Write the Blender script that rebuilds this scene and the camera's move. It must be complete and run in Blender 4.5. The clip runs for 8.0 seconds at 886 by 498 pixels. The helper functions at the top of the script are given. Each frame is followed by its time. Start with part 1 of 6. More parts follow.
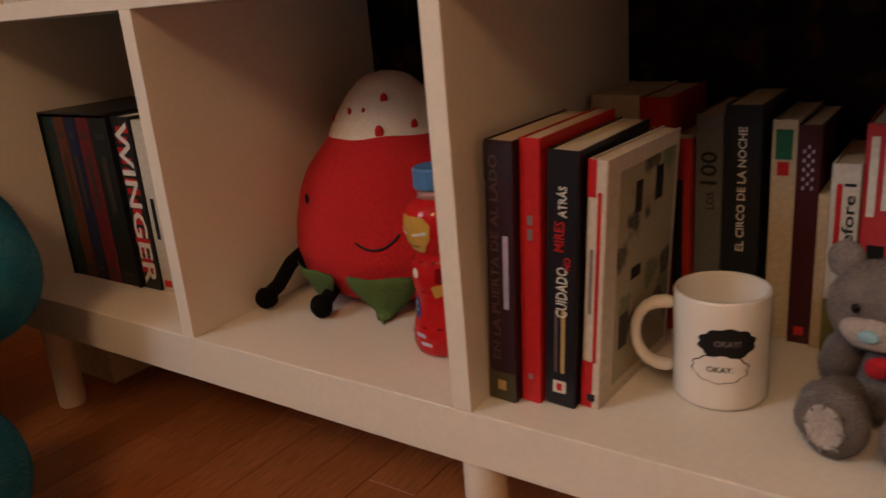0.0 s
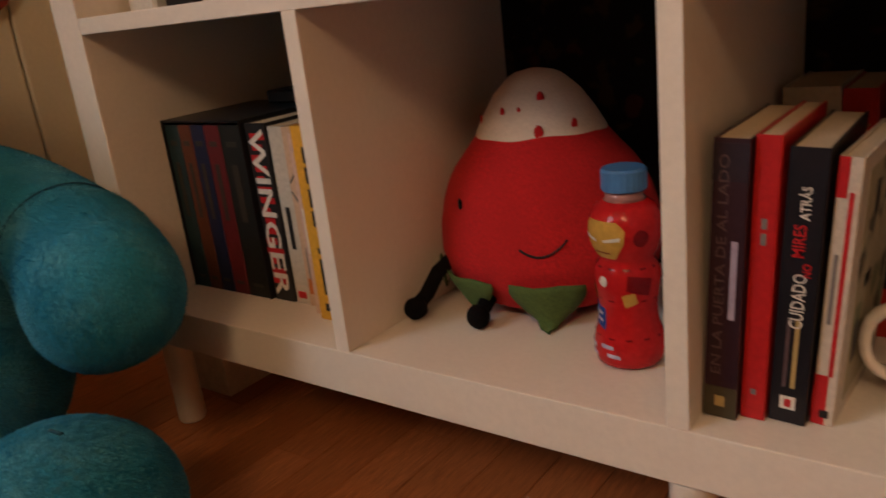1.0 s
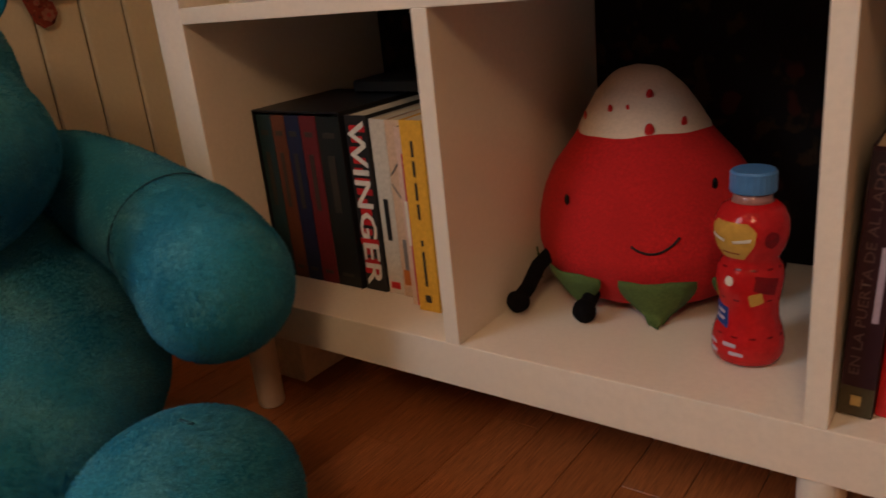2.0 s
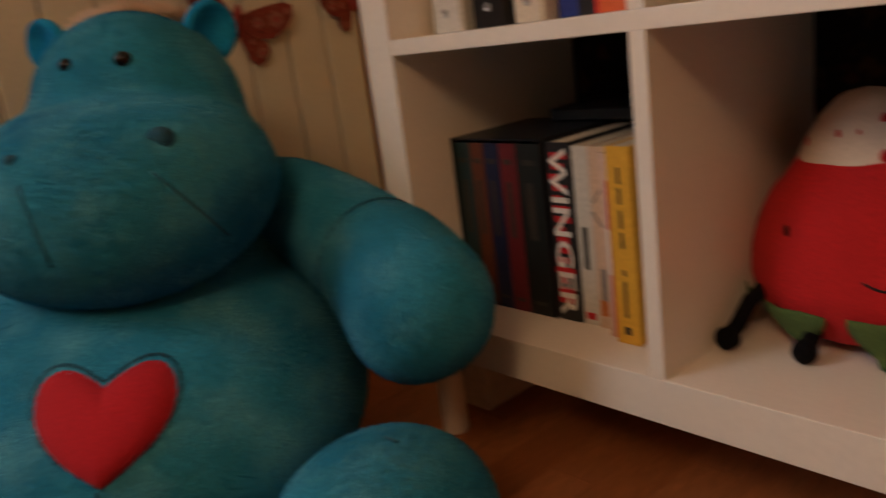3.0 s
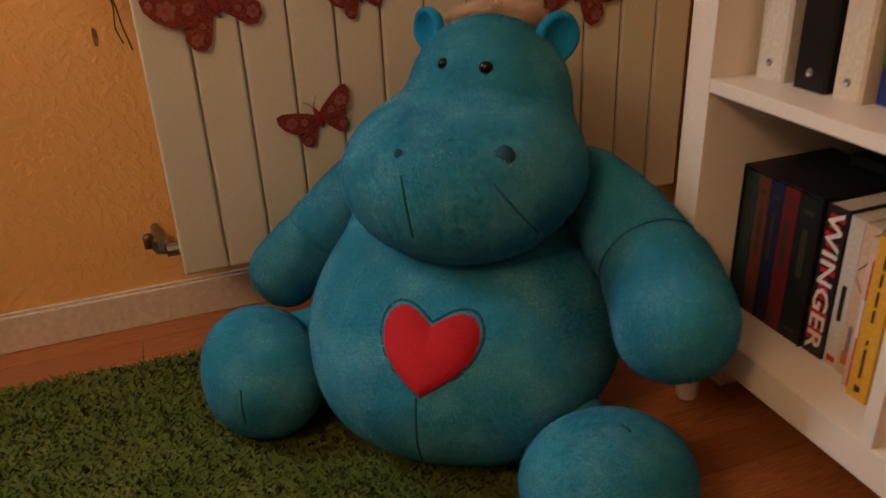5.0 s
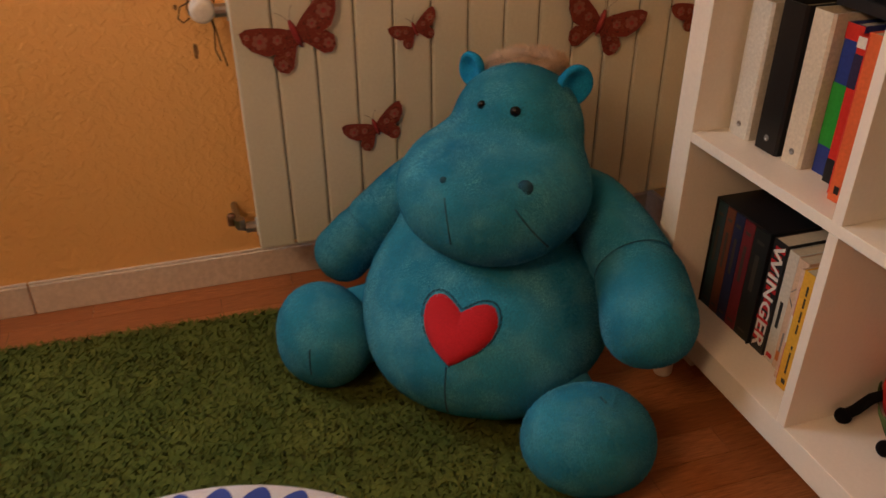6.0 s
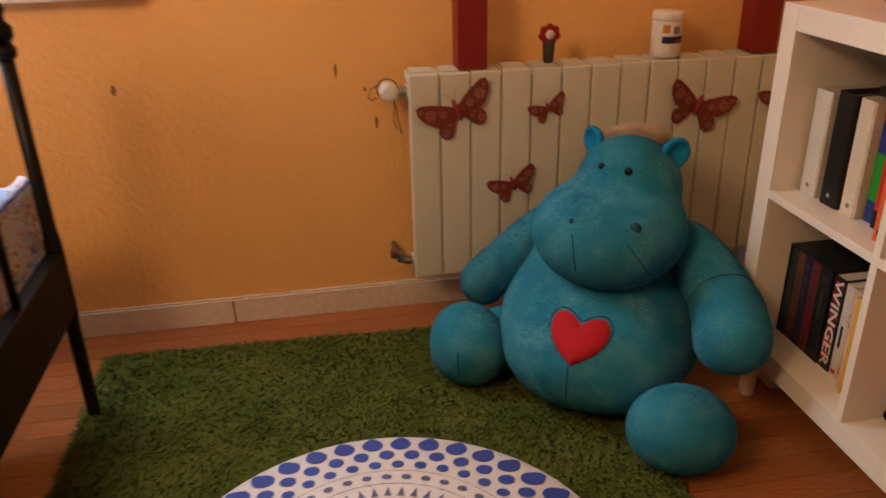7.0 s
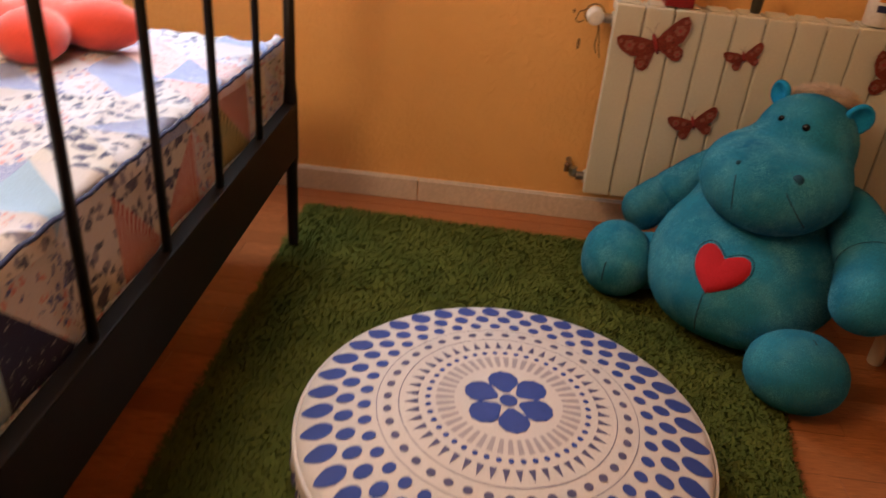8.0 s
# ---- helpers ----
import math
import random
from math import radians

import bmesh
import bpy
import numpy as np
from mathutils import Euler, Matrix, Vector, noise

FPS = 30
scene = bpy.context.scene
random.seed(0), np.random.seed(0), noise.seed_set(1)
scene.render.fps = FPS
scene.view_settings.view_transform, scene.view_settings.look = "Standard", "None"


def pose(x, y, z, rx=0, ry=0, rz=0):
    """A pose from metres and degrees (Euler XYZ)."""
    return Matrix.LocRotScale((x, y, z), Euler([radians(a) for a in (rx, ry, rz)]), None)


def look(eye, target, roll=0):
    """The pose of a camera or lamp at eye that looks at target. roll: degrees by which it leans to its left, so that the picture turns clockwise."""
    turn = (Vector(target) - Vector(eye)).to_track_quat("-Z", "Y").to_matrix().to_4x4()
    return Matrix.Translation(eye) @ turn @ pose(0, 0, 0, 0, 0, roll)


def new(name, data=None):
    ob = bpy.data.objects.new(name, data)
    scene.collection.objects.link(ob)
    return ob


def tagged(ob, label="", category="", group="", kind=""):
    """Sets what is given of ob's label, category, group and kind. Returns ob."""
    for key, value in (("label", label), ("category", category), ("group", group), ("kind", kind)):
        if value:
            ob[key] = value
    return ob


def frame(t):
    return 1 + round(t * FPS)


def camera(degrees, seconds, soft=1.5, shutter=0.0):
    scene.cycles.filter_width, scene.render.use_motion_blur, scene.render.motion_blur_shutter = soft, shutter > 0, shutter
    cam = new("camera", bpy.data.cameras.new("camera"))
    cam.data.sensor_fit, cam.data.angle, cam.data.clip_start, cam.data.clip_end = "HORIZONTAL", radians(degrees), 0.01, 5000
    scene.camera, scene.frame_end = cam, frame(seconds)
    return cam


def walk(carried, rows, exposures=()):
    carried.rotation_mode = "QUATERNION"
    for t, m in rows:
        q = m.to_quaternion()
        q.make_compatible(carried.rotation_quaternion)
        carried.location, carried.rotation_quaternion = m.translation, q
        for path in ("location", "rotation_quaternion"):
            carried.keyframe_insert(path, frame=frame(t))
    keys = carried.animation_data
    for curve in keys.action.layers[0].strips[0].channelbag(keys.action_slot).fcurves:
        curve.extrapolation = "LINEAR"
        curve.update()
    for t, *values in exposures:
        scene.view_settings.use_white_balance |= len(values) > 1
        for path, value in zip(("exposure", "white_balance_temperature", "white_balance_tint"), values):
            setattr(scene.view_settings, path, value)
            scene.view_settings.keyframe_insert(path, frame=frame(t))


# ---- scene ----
cam = camera(59.0, 8.0, shutter=0.5)
PATH = [
    (0, (0.018, -0.004, 0.517), (-1.094, 1.54, -0.099), -4.9),
    (0.5, (-0.055, -0.025, 0.515), (-1.155, 1.522, -0.117), -6.0),
    (1, (-0.121, -0.051, 0.525), (-1.285, 1.456, -0.086), -6.6),
    (1.2, (-0.128, -0.051, 0.544), (-1.318, 1.422, -0.102), -6.8),
    (2.5, (-0.25, -0.157, 0.558), (-1.379, 1.351, -0.114), -5.4),
    (3, (-0.252, -0.149, 0.55), (-1.708, 1.114, 0.016), -7.6),
    (3.5, (-0.25, -0.167, 0.553), (-1.905, 0.819, 0.012), -4.9),
    (4, (-0.225, -0.197, 0.582), (-2.014, 0.495, 0.016), -3.0),
    (4.2, (-0.213, -0.202, 0.581), (-2.026, 0.426, 0.019), -2.7),
    (5.3, (-0.1, -0.241, 0.919), (-1.767, 0.337, -0.022), -2.1),
    (5.5, (-0.056, -0.256, 0.968), (-1.734, 0.295, 0.029), -1.5),
    (6, (0.057, -0.309, 1.04), (-1.594, 0.205, 0.034), -0.2),
    (6.5, (0.19, -0.398, 1.086), (-1.518, 0.029, 0.137), 0.6),
    (7, (0.435, -0.503, 1.149), (-1.355, -0.194, 0.314), -1.2),
    (7.5, (0.555, -0.543, 1.173), (-1.225, -0.475, 0.262), 1.0),
    (8, (0.687, -0.527, 1.169), (-1.045, -0.628, 0.174), 5.1),
]
walk(cam, [(t, look(eye, target, roll)) for t, eye, target, roll in PATH], [(0.0, -0.20), (1.2, -0.18), (2.5, -0.34), (3.5, -0.14), (4.2, 0.02), (6.0, 0.02), (7.0, 0.20), (8.0, 0.24)])

# ---- world, lamps, exposure ----
scene.view_settings.exposure = 0.0
world = bpy.data.worlds.new("sky")
scene.world = world
world.use_nodes = True
_n = world.node_tree
_sky = _n.nodes.new("ShaderNodeTexSky")
_sky.sky_type = "NISHITA"
_sky.sun_disc = False
_sky.sun_elevation, _sky.sun_rotation = radians(35), radians(200)
_n.links.new(_sky.outputs[0], _n.nodes["Background"].inputs[0])
_n.nodes["Background"].inputs[1].default_value = 0.08


def area(name, m, power, colour, sx, sy):
    d = bpy.data.lights.new(name, "AREA")
    d.shape, d.size, d.size_y, d.energy, d.color = "RECTANGLE", sx, sy, power, colour
    ob = new(name, d)
    ob.matrix_world = m
    return ob


LAMP, GLOBE = (0.25, -1.50, 1.92), 21.5
# daylight in the window's opening
area("window_daylight", look((-1.64, -1.62, 1.62), (0.2, -1.5, 0.7)), 32.0, (0.82, 0.91, 1.0), 1.2, 1.1)
# ---- materials ----


def node_mat(name):
    m = bpy.data.materials.new(name)
    m.use_nodes = True
    nt = m.node_tree
    return m, nt, nt.nodes["Principled BSDF"]


def mix_rgb(nt, fac, a, b):
    n = nt.nodes.new("ShaderNodeMix")
    n.data_type = "RGBA"
    for sock, v in ((n.inputs[0], fac), (n.inputs[6], a), (n.inputs[7], b)):
        if isinstance(v, (tuple, list)):
            sock.default_value = (*v[:3], 1)
        elif isinstance(v, (int, float)):
            sock.default_value = v
        else:
            nt.links.new(v, sock)
    return n.outputs[2]


def ramp(nt, fac, lo, hi):
    n = nt.nodes.new("ShaderNodeMapRange")
    n.inputs[1].default_value, n.inputs[2].default_value = lo, hi
    nt.links.new(fac, n.inputs[0])
    return n.outputs[0]


def noise_tex(nt, scale, detail=3.0, rough=0.55, stretch=None, coord="Object"):
    tc = nt.nodes.new("ShaderNodeTexCoord")
    n = nt.nodes.new("ShaderNodeTexNoise")
    n.inputs["Scale"].default_value = scale
    n.inputs["Detail"].default_value = detail
    n.inputs["Roughness"].default_value = rough
    if stretch:
        mp = nt.nodes.new("ShaderNodeMapping")
        mp.inputs[3].default_value = stretch
        nt.links.new(tc.outputs[coord], mp.inputs[0])
        nt.links.new(mp.outputs[0], n.inputs[0])
    else:
        nt.links.new(tc.outputs[coord], n.inputs[0])
    return n.outputs[0]


def add_bump(nt, bsdf, height, strength, dist):
    b = nt.nodes.new("ShaderNodeBump")
    b.inputs["Strength"].default_value = strength
    b.inputs["Distance"].default_value = dist
    nt.links.new(height, b.inputs["Height"])
    nt.links.new(b.outputs[0], bsdf.inputs["Normal"])


def surface(name, colour, rough=0.6, dark=0.75, large=6.0, fine=120.0, bump=0.15, dist=0.001, metal=0.0, sheen=0.0, coat=0.0, fine_dark=0.9, rand=0.0, stretch=None):
    """A surface with stains at a large scale, grain at a fine one, and fine relief."""
    m, nt, p = node_mat(name)
    a = ramp(nt, noise_tex(nt, large, 4, 0.6), 0.3, 0.7)
    g = noise_tex(nt, fine, 3, 0.6, stretch)
    c = mix_rgb(nt, a, tuple(v * dark for v in colour), colour)
    c2 = mix_rgb(nt, ramp(nt, g, 0.35, 0.65), tuple(v * fine_dark * dark for v in colour), c)
    if rand:
        oi = nt.nodes.new("ShaderNodeObjectInfo")
        hsv = nt.nodes.new("ShaderNodeHueSaturation")
        mr = nt.nodes.new("ShaderNodeMapRange")
        mr.inputs[3].default_value, mr.inputs[4].default_value = 1 - rand, 1 + rand
        nt.links.new(oi.outputs["Random"], mr.inputs[0])
        nt.links.new(mr.outputs[0], hsv.inputs["Value"])
        nt.links.new(c2, hsv.inputs["Color"])
        c2 = hsv.outputs[0]
    nt.links.new(c2, p.inputs["Base Color"])
    p.inputs["Roughness"].default_value = rough
    p.inputs["Metallic"].default_value = metal
    if sheen:
        p.inputs["Sheen Weight"].default_value = sheen
        p.inputs["Sheen Roughness"].default_value = 0.4
    if coat:
        p.inputs["Coat Weight"].default_value = coat
        p.inputs["Coat Roughness"].default_value = 0.12
    if bump:
        add_bump(nt, p, g, bump, dist)
    return m


def plaster():
    m, nt, p = node_mat("orange_plaster")
    big = ramp(nt, noise_tex(nt, 1.6, 5, 0.65), 0.3, 0.72)
    mid = ramp(nt, noise_tex(nt, 9.0, 4, 0.6), 0.45, 0.75)
    c = mix_rgb(nt, big, (0.78, 0.445, 0.155), (0.88, 0.525, 0.195))
    c = mix_rgb(nt, mid, c, (0.82, 0.475, 0.172))
    grain = noise_tex(nt, 62.0, 3, 0.5)
    ridge = ramp(nt, grain, 0.46, 0.60)
    fine = noise_tex(nt, 260.0, 3, 0.6)
    both = nt.nodes.new("ShaderNodeMath")
    both.operation = "MULTIPLY_ADD"
    both.inputs[1].default_value = 0.25
    nt.links.new(fine, both.inputs[0])
    nt.links.new(ridge, both.inputs[2])
    nt.links.new(c, p.inputs["Base Color"])
    p.inputs["Roughness"].default_value = 0.62
    add_bump(nt, p, both.outputs[0], 0.55, 0.0022)
    return m


def wood_floor():
    m, nt, p = node_mat("reddish_laminate")
    oi = nt.nodes.new("ShaderNodeObjectInfo")
    geo = nt.nodes.new("ShaderNodeNewGeometry")
    r = nt.nodes.new("ShaderNodeMath")
    r.operation = "ADD"
    nt.links.new(oi.outputs["Random"], r.inputs[0])
    nt.links.new(geo.outputs["Random Per Island"], r.inputs[1])
    fr = nt.nodes.new("ShaderNodeMath")
    fr.operation = "FRACT"
    nt.links.new(r.outputs[0], fr.inputs[0])
    grain = noise_tex(nt, 30.0, 6, 0.65, (14.0, 0.8, 1.0), "Object")
    c = mix_rgb(nt, fr.outputs[0], (0.40, 0.138, 0.044), (0.62, 0.235, 0.085))
    c = mix_rgb(nt, ramp(nt, grain, 0.35, 0.7), tuple(v for v in (0.24, 0.078, 0.026)), c)
    nt.links.new(c, p.inputs["Base Color"])
    p.inputs["Roughness"].default_value = 0.28
    add_bump(nt, p, grain, 0.08, 0.0006)
    return m


def plush(name, colour, pale, deep, fine=260.0):
    """Short pile that lies in patches, paler where it is brushed."""
    m, nt, p = node_mat(name)
    w = noise_tex(nt, 5.0, 4, 0.6)
    w2 = noise_tex(nt, 16.0, 4, 0.65)
    g = noise_tex(nt, fine, 4, 0.7)
    c = mix_rgb(nt, ramp(nt, w, 0.36, 0.62), deep, colour)
    c = mix_rgb(nt, ramp(nt, w2, 0.46, 0.90), c, pale)
    c = mix_rgb(nt, ramp(nt, g, 0.30, 0.62), tuple(0.55 * v for v in colour), c)
    nt.links.new(c, p.inputs["Base Color"])
    p.inputs["Roughness"].default_value = 0.95
    p.inputs["Specular IOR Level"].default_value = 0.1
    p.inputs["Sheen Weight"].default_value = 0.2
    p.inputs["Sheen Roughness"].default_value = 0.5
    p.inputs["Sheen Tint"].default_value = (*[min(1, v * 1.6 + 0.1) for v in colour], 1)
    hgt = nt.nodes.new("ShaderNodeMath")
    hgt.operation = "ADD"
    nt.links.new(g, hgt.inputs[0])
    nt.links.new(w2, hgt.inputs[1])
    add_bump(nt, p, hgt.outputs[0], 0.3, 0.003)
    return m


def wave_mat(name, base, ink, scale, axis="X", lo=0.5, hi=0.6, cross=False, rough=0.85):
    """Woven cloth with printed stripes, or with checks where cross is set."""
    m, nt, p = node_mat(name)
    tc = nt.nodes.new("ShaderNodeTexCoord")
    fac = None
    for ax in ("X", "Y") if cross else (axis,):
        w = nt.nodes.new("ShaderNodeTexWave")
        w.bands_direction = ax
        w.inputs["Scale"].default_value = scale
        w.inputs["Distortion"].default_value = 0.6
        w.inputs["Detail Scale"].default_value = 3
        nt.links.new(tc.outputs["Object"], w.inputs[0])
        f = ramp(nt, w.outputs["Fac"], lo, hi)
        if fac is not None:
            mx = nt.nodes.new("ShaderNodeMath")
            mx.operation = "MULTIPLY"
            nt.links.new(fac, mx.inputs[0])
            nt.links.new(f, mx.inputs[1])
            f = mx.outputs[0]
        fac = f
    c = mix_rgb(nt, fac, base, ink)
    g = noise_tex(nt, 300, 2)
    c = mix_rgb(nt, ramp(nt, g, 0.2, 0.5), tuple(v * 0.8 for v in base), c)
    nt.links.new(c, p.inputs["Base Color"])
    p.inputs["Roughness"].default_value = rough
    add_bump(nt, p, g, 0.2, 0.001)
    return m


def print_mat(name, base, ink, scale, size=0.35, ink2=None):
    """Woven cloth with small printed blots, like a floral print."""
    m, nt, p = node_mat(name)
    tc = nt.nodes.new("ShaderNodeTexCoord")
    v = nt.nodes.new("ShaderNodeTexVoronoi")
    v.inputs["Scale"].default_value = scale
    nz = nt.nodes.new("ShaderNodeTexNoise")
    nz.inputs["Scale"].default_value = scale * 1.5
    mx = nt.nodes.new("ShaderNodeMix")
    mx.data_type = "VECTOR"
    mx.inputs[0].default_value = 0.03
    nt.links.new(tc.outputs["Object"], nz.inputs[0])
    nt.links.new(tc.outputs["Object"], mx.inputs[4])
    nt.links.new(nz.outputs["Color"], mx.inputs[5])
    nt.links.new(mx.outputs[1], v.inputs[0])
    f = ramp(nt, v.outputs["Distance"], size, size - 0.12)
    inkc = ink
    if ink2:
        sep = nt.nodes.new("ShaderNodeSeparateColor")
        nt.links.new(v.outputs["Color"], sep.inputs[0])
        inkc = mix_rgb(nt, ramp(nt, sep.outputs[0], 0.49, 0.51), ink, ink2)
    c = mix_rgb(nt, f, base, inkc)
    g = noise_tex(nt, 300, 2)
    c = mix_rgb(nt, ramp(nt, g, 0.2, 0.5), tuple(q * 0.8 for q in base), c)
    nt.links.new(c, p.inputs["Base Color"])
    p.inputs["Roughness"].default_value = 0.88
    add_bump(nt, p, g, 0.2, 0.001)
    return m


def island_mat(name, lo, hi, rough=0.9):
    m, nt, p = node_mat(name)
    geo = nt.nodes.new("ShaderNodeNewGeometry")
    big = ramp(nt, noise_tex(nt, 5.5, 5, 0.7), 0.30, 0.66)
    c = mix_rgb(nt, geo.outputs["Random Per Island"], lo, hi)
    c = mix_rgb(nt, big, (0.62 * lo[0], 0.70 * lo[1], 0.7 * lo[2]), c)
    nt.links.new(c, p.inputs["Base Color"])
    p.inputs["Roughness"].default_value = rough
    p.inputs["Specular IOR Level"].default_value = 0.15
    return m


def fur_mat(name, colour, pale, deep):
    m, nt, p = node_mat(name)
    geo = nt.nodes.new("ShaderNodeNewGeometry")
    w = noise_tex(nt, 5.0, 4, 0.6)
    w2 = noise_tex(nt, 15.0, 4, 0.65)
    c = mix_rgb(nt, ramp(nt, w, 0.36, 0.62), deep, colour)
    c = mix_rgb(nt, ramp(nt, w2, 0.42, 0.72), c, pale)
    tint = mix_rgb(nt, geo.outputs["Random Per Island"], (0.91, 0.91, 0.91), (1.09, 1.09, 1.09))
    mul = nt.nodes.new("ShaderNodeMix")
    mul.data_type, mul.blend_type = "RGBA", "MULTIPLY"
    mul.inputs[0].default_value = 1.0
    nt.links.new(c, mul.inputs[6])
    nt.links.new(tint, mul.inputs[7])
    nt.links.new(mul.outputs[2], p.inputs["Base Color"])
    p.inputs["Roughness"].default_value = 0.95
    p.inputs["Specular IOR Level"].default_value = 0.05
    p.inputs["Sheen Weight"].default_value = 0.35
    p.inputs["Sheen Roughness"].default_value = 0.6
    p.inputs["Sheen Tint"].default_value = (*[min(1, v * 1.6 + 0.1) for v in colour], 1)
    thin = nt.nodes.new("ShaderNodeBsdfTranslucent")
    nt.links.new(mul.outputs[2], thin.inputs[0])
    both = nt.nodes.new("ShaderNodeMixShader")
    both.inputs[0].default_value = 0.5
    nt.links.new(p.outputs[0], both.inputs[1])
    nt.links.new(thin.outputs[0], both.inputs[2])
    nt.links.new(both.outputs[0], nt.nodes["Material Output"].inputs[0])
    return m


def glass_mat(name, colour=(1, 1, 1), rough=0.02):
    m, nt, p = node_mat(name)
    p.inputs["Base Color"].default_value = (*colour, 1)
    p.inputs["Transmission Weight"].default_value = 1.0
    p.inputs["Roughness"].default_value = rough
    return m


def floral_dark():
    m, nt, p = node_mat("dark_floral_paper")
    f = ramp(nt, noise_tex(nt, 26.0, 3, 0.5), 0.56, 0.62)
    c = mix_rgb(nt, f, (0.010, 0.008, 0.008), (0.040, 0.022, 0.010))
    f2 = ramp(nt, noise_tex(nt, 17.0, 2, 0.5), 0.64, 0.68)
    c = mix_rgb(nt, f2, c, (0.055, 0.014, 0.010))
    nt.links.new(c, p.inputs["Base Color"])
    p.inputs["Roughness"].default_value = 0.8
    return m


M_PLASTER = plaster()
M_CEIL = surface("ceiling_paint", (0.62, 0.56, 0.48), 0.8, 0.95)
M_FLOOR = wood_floor()
M_JOINT = surface("dark_joint", (0.03, 0.014, 0.008), 0.8)
M_SHELF = surface("white_foil", (0.79, 0.735, 0.65), 0.34, 0.95, 3.0, 160.0, 0.03, 0.0004, fine_dark=0.98)
M_SKIRT = surface("white_skirting", (0.74, 0.66, 0.58), 0.42, 0.9, 8.0, 90.0, 0.06)
M_RAD = surface("radiator_enamel", (0.62, 0.62, 0.53), 0.32, 0.93, 5.0, 140.0, 0.03, 0.0004, fine_dark=0.97)
# duller enamel colour that paints shade into the slits between radiator sections
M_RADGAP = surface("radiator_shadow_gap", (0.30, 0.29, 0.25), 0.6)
M_PLASTIC_W = surface("white_plastic", (0.75, 0.73, 0.68), 0.35, 0.95, bump=0.02)
M_CHROME = surface("dull_chrome", (0.45, 0.43, 0.40), 0.32, 0.8, metal=1.0, bump=0.05)
M_PIPE = surface("tarnished_copper", (0.30, 0.17, 0.10), 0.45, 0.6, metal=0.7, bump=0.1)
M_BACK = floral_dark()
M_HIPPO = plush("turquoise_plush", (0.036, 0.285, 0.420), (0.170, 0.470, 0.540), (0.012, 0.170, 0.300))
M_HIPPO_IN = plush("turquoise_plush_ear", (0.010, 0.27, 0.52), (0.03, 0.34, 0.58), (0.006, 0.18, 0.40))
M_SEAM = surface("dark_seam", (0.005, 0.070, 0.115), 0.95, bump=0.3)
M_SEAM2 = surface("soft_seam", (0.006, 0.090, 0.160), 0.95, bump=0.3)
M_FUR = fur_mat("turquoise_pile", (0.034, 0.325, 0.495), (0.215, 0.580, 0.675), (0.007, 0.165, 0.345))
M_HEART = surface("red_velour", (0.48, 0.006, 0.016), 0.95, 0.85, 12.0, 350.0, 0.3, 0.001)
M_EYE = surface("black_plastic_eye", (0.004, 0.004, 0.005), 0.10, bump=0.0)
M_EYE.node_tree.nodes["Principled BSDF"].inputs["Specular IOR Level"].default_value = 0.25
M_TUFT = surface("cream_tuft", (0.74, 0.60, 0.45), 0.95, 0.7, 30.0, 300.0, 0.5, 0.003)
M_BLACK = surface("black_lacquered_metal", (0.010, 0.009, 0.009), 0.35, 0.8, 10.0, 200.0, 0.05)
M_BLACKW = surface("black_brown_beam", (0.008, 0.006, 0.005), 0.6, 0.7, 12.0, 90.0, 0.1, stretch=(0.3, 4, 4))
for _m in (M_BLACKW, M_BLACK, M_BACK):
    _m.node_tree.nodes["Principled BSDF"].inputs["Specular IOR Level"].default_value = 0.15
M_RUG = island_mat("green_shag", (0.100, 0.122, 0.020), (0.160, 0.172, 0.034))
M_RUGB = surface("green_rug_backing", (0.105, 0.118, 0.018), 0.95, 0.6, 20.0, 120.0, 0.6, 0.006)
M_POUF = surface("white_cotton", (0.64, 0.61, 0.61), 0.85, 0.93, 7.0, 420.0, 0.25, 0.0008, sheen=0.1)
M_POUFB = surface("blue_print", (0.030, 0.070, 0.360), 0.8, 0.75, 30.0, 420.0, 0.2, 0.0006)
M_POUFG = surface("grey_print", (0.42, 0.39, 0.44), 0.85, 0.85, 30.0, 420.0, 0.2, 0.0006)
M_POUFL = surface("violet_outline", (0.10, 0.10, 0.22), 0.85, 0.85, 30.0, 420.0, 0.2, 0.0006)
M_WINPAINT = surface("white_window_paint", (0.78, 0.76, 0.72), 0.4, 0.92)
M_GLASS = glass_mat("window_glass")
M_CORAL = surface("coral_fleece", (0.72, 0.075, 0.045), 0.9, 0.85, 8.0, 300.0, 0.3, 0.002, sheen=0.4)
M_TURQ = surface("turquoise_fleece", (0.10, 0.42, 0.50), 0.9, 0.85, 8.0, 300.0, 0.3, 0.002, sheen=0.4)
M_MATTRESS = surface("mattress_ticking", (0.60, 0.57, 0.52), 0.9)

# ---- building helpers ----


def thing(name, m=None, label="", category="", group="", kind=""):
    ob = new(name)
    ob.empty_display_size = 0.05
    if m is not None:
        ob.matrix_world = m
    return tagged(ob, label, category, group, kind)


def mesh_of(bm, name, material, smooth=False):
    me = bpy.data.meshes.new(name)
    bm.to_mesh(me)
    bm.free()
    for one in material if isinstance(material, (list, tuple)) else [material]:
        me.materials.append(one)
    if smooth:
        me.shade_smooth()
    return me


def part(name, bm, material, parent=None, label="", smooth=False, at=None):
    ob = new(name, bm if isinstance(bm, bpy.types.Mesh) else mesh_of(bm, name, material, smooth))
    if parent is not None:
        ob.parent = parent
    if at is not None:
        ob.matrix_basis = at
    return tagged(ob, label)


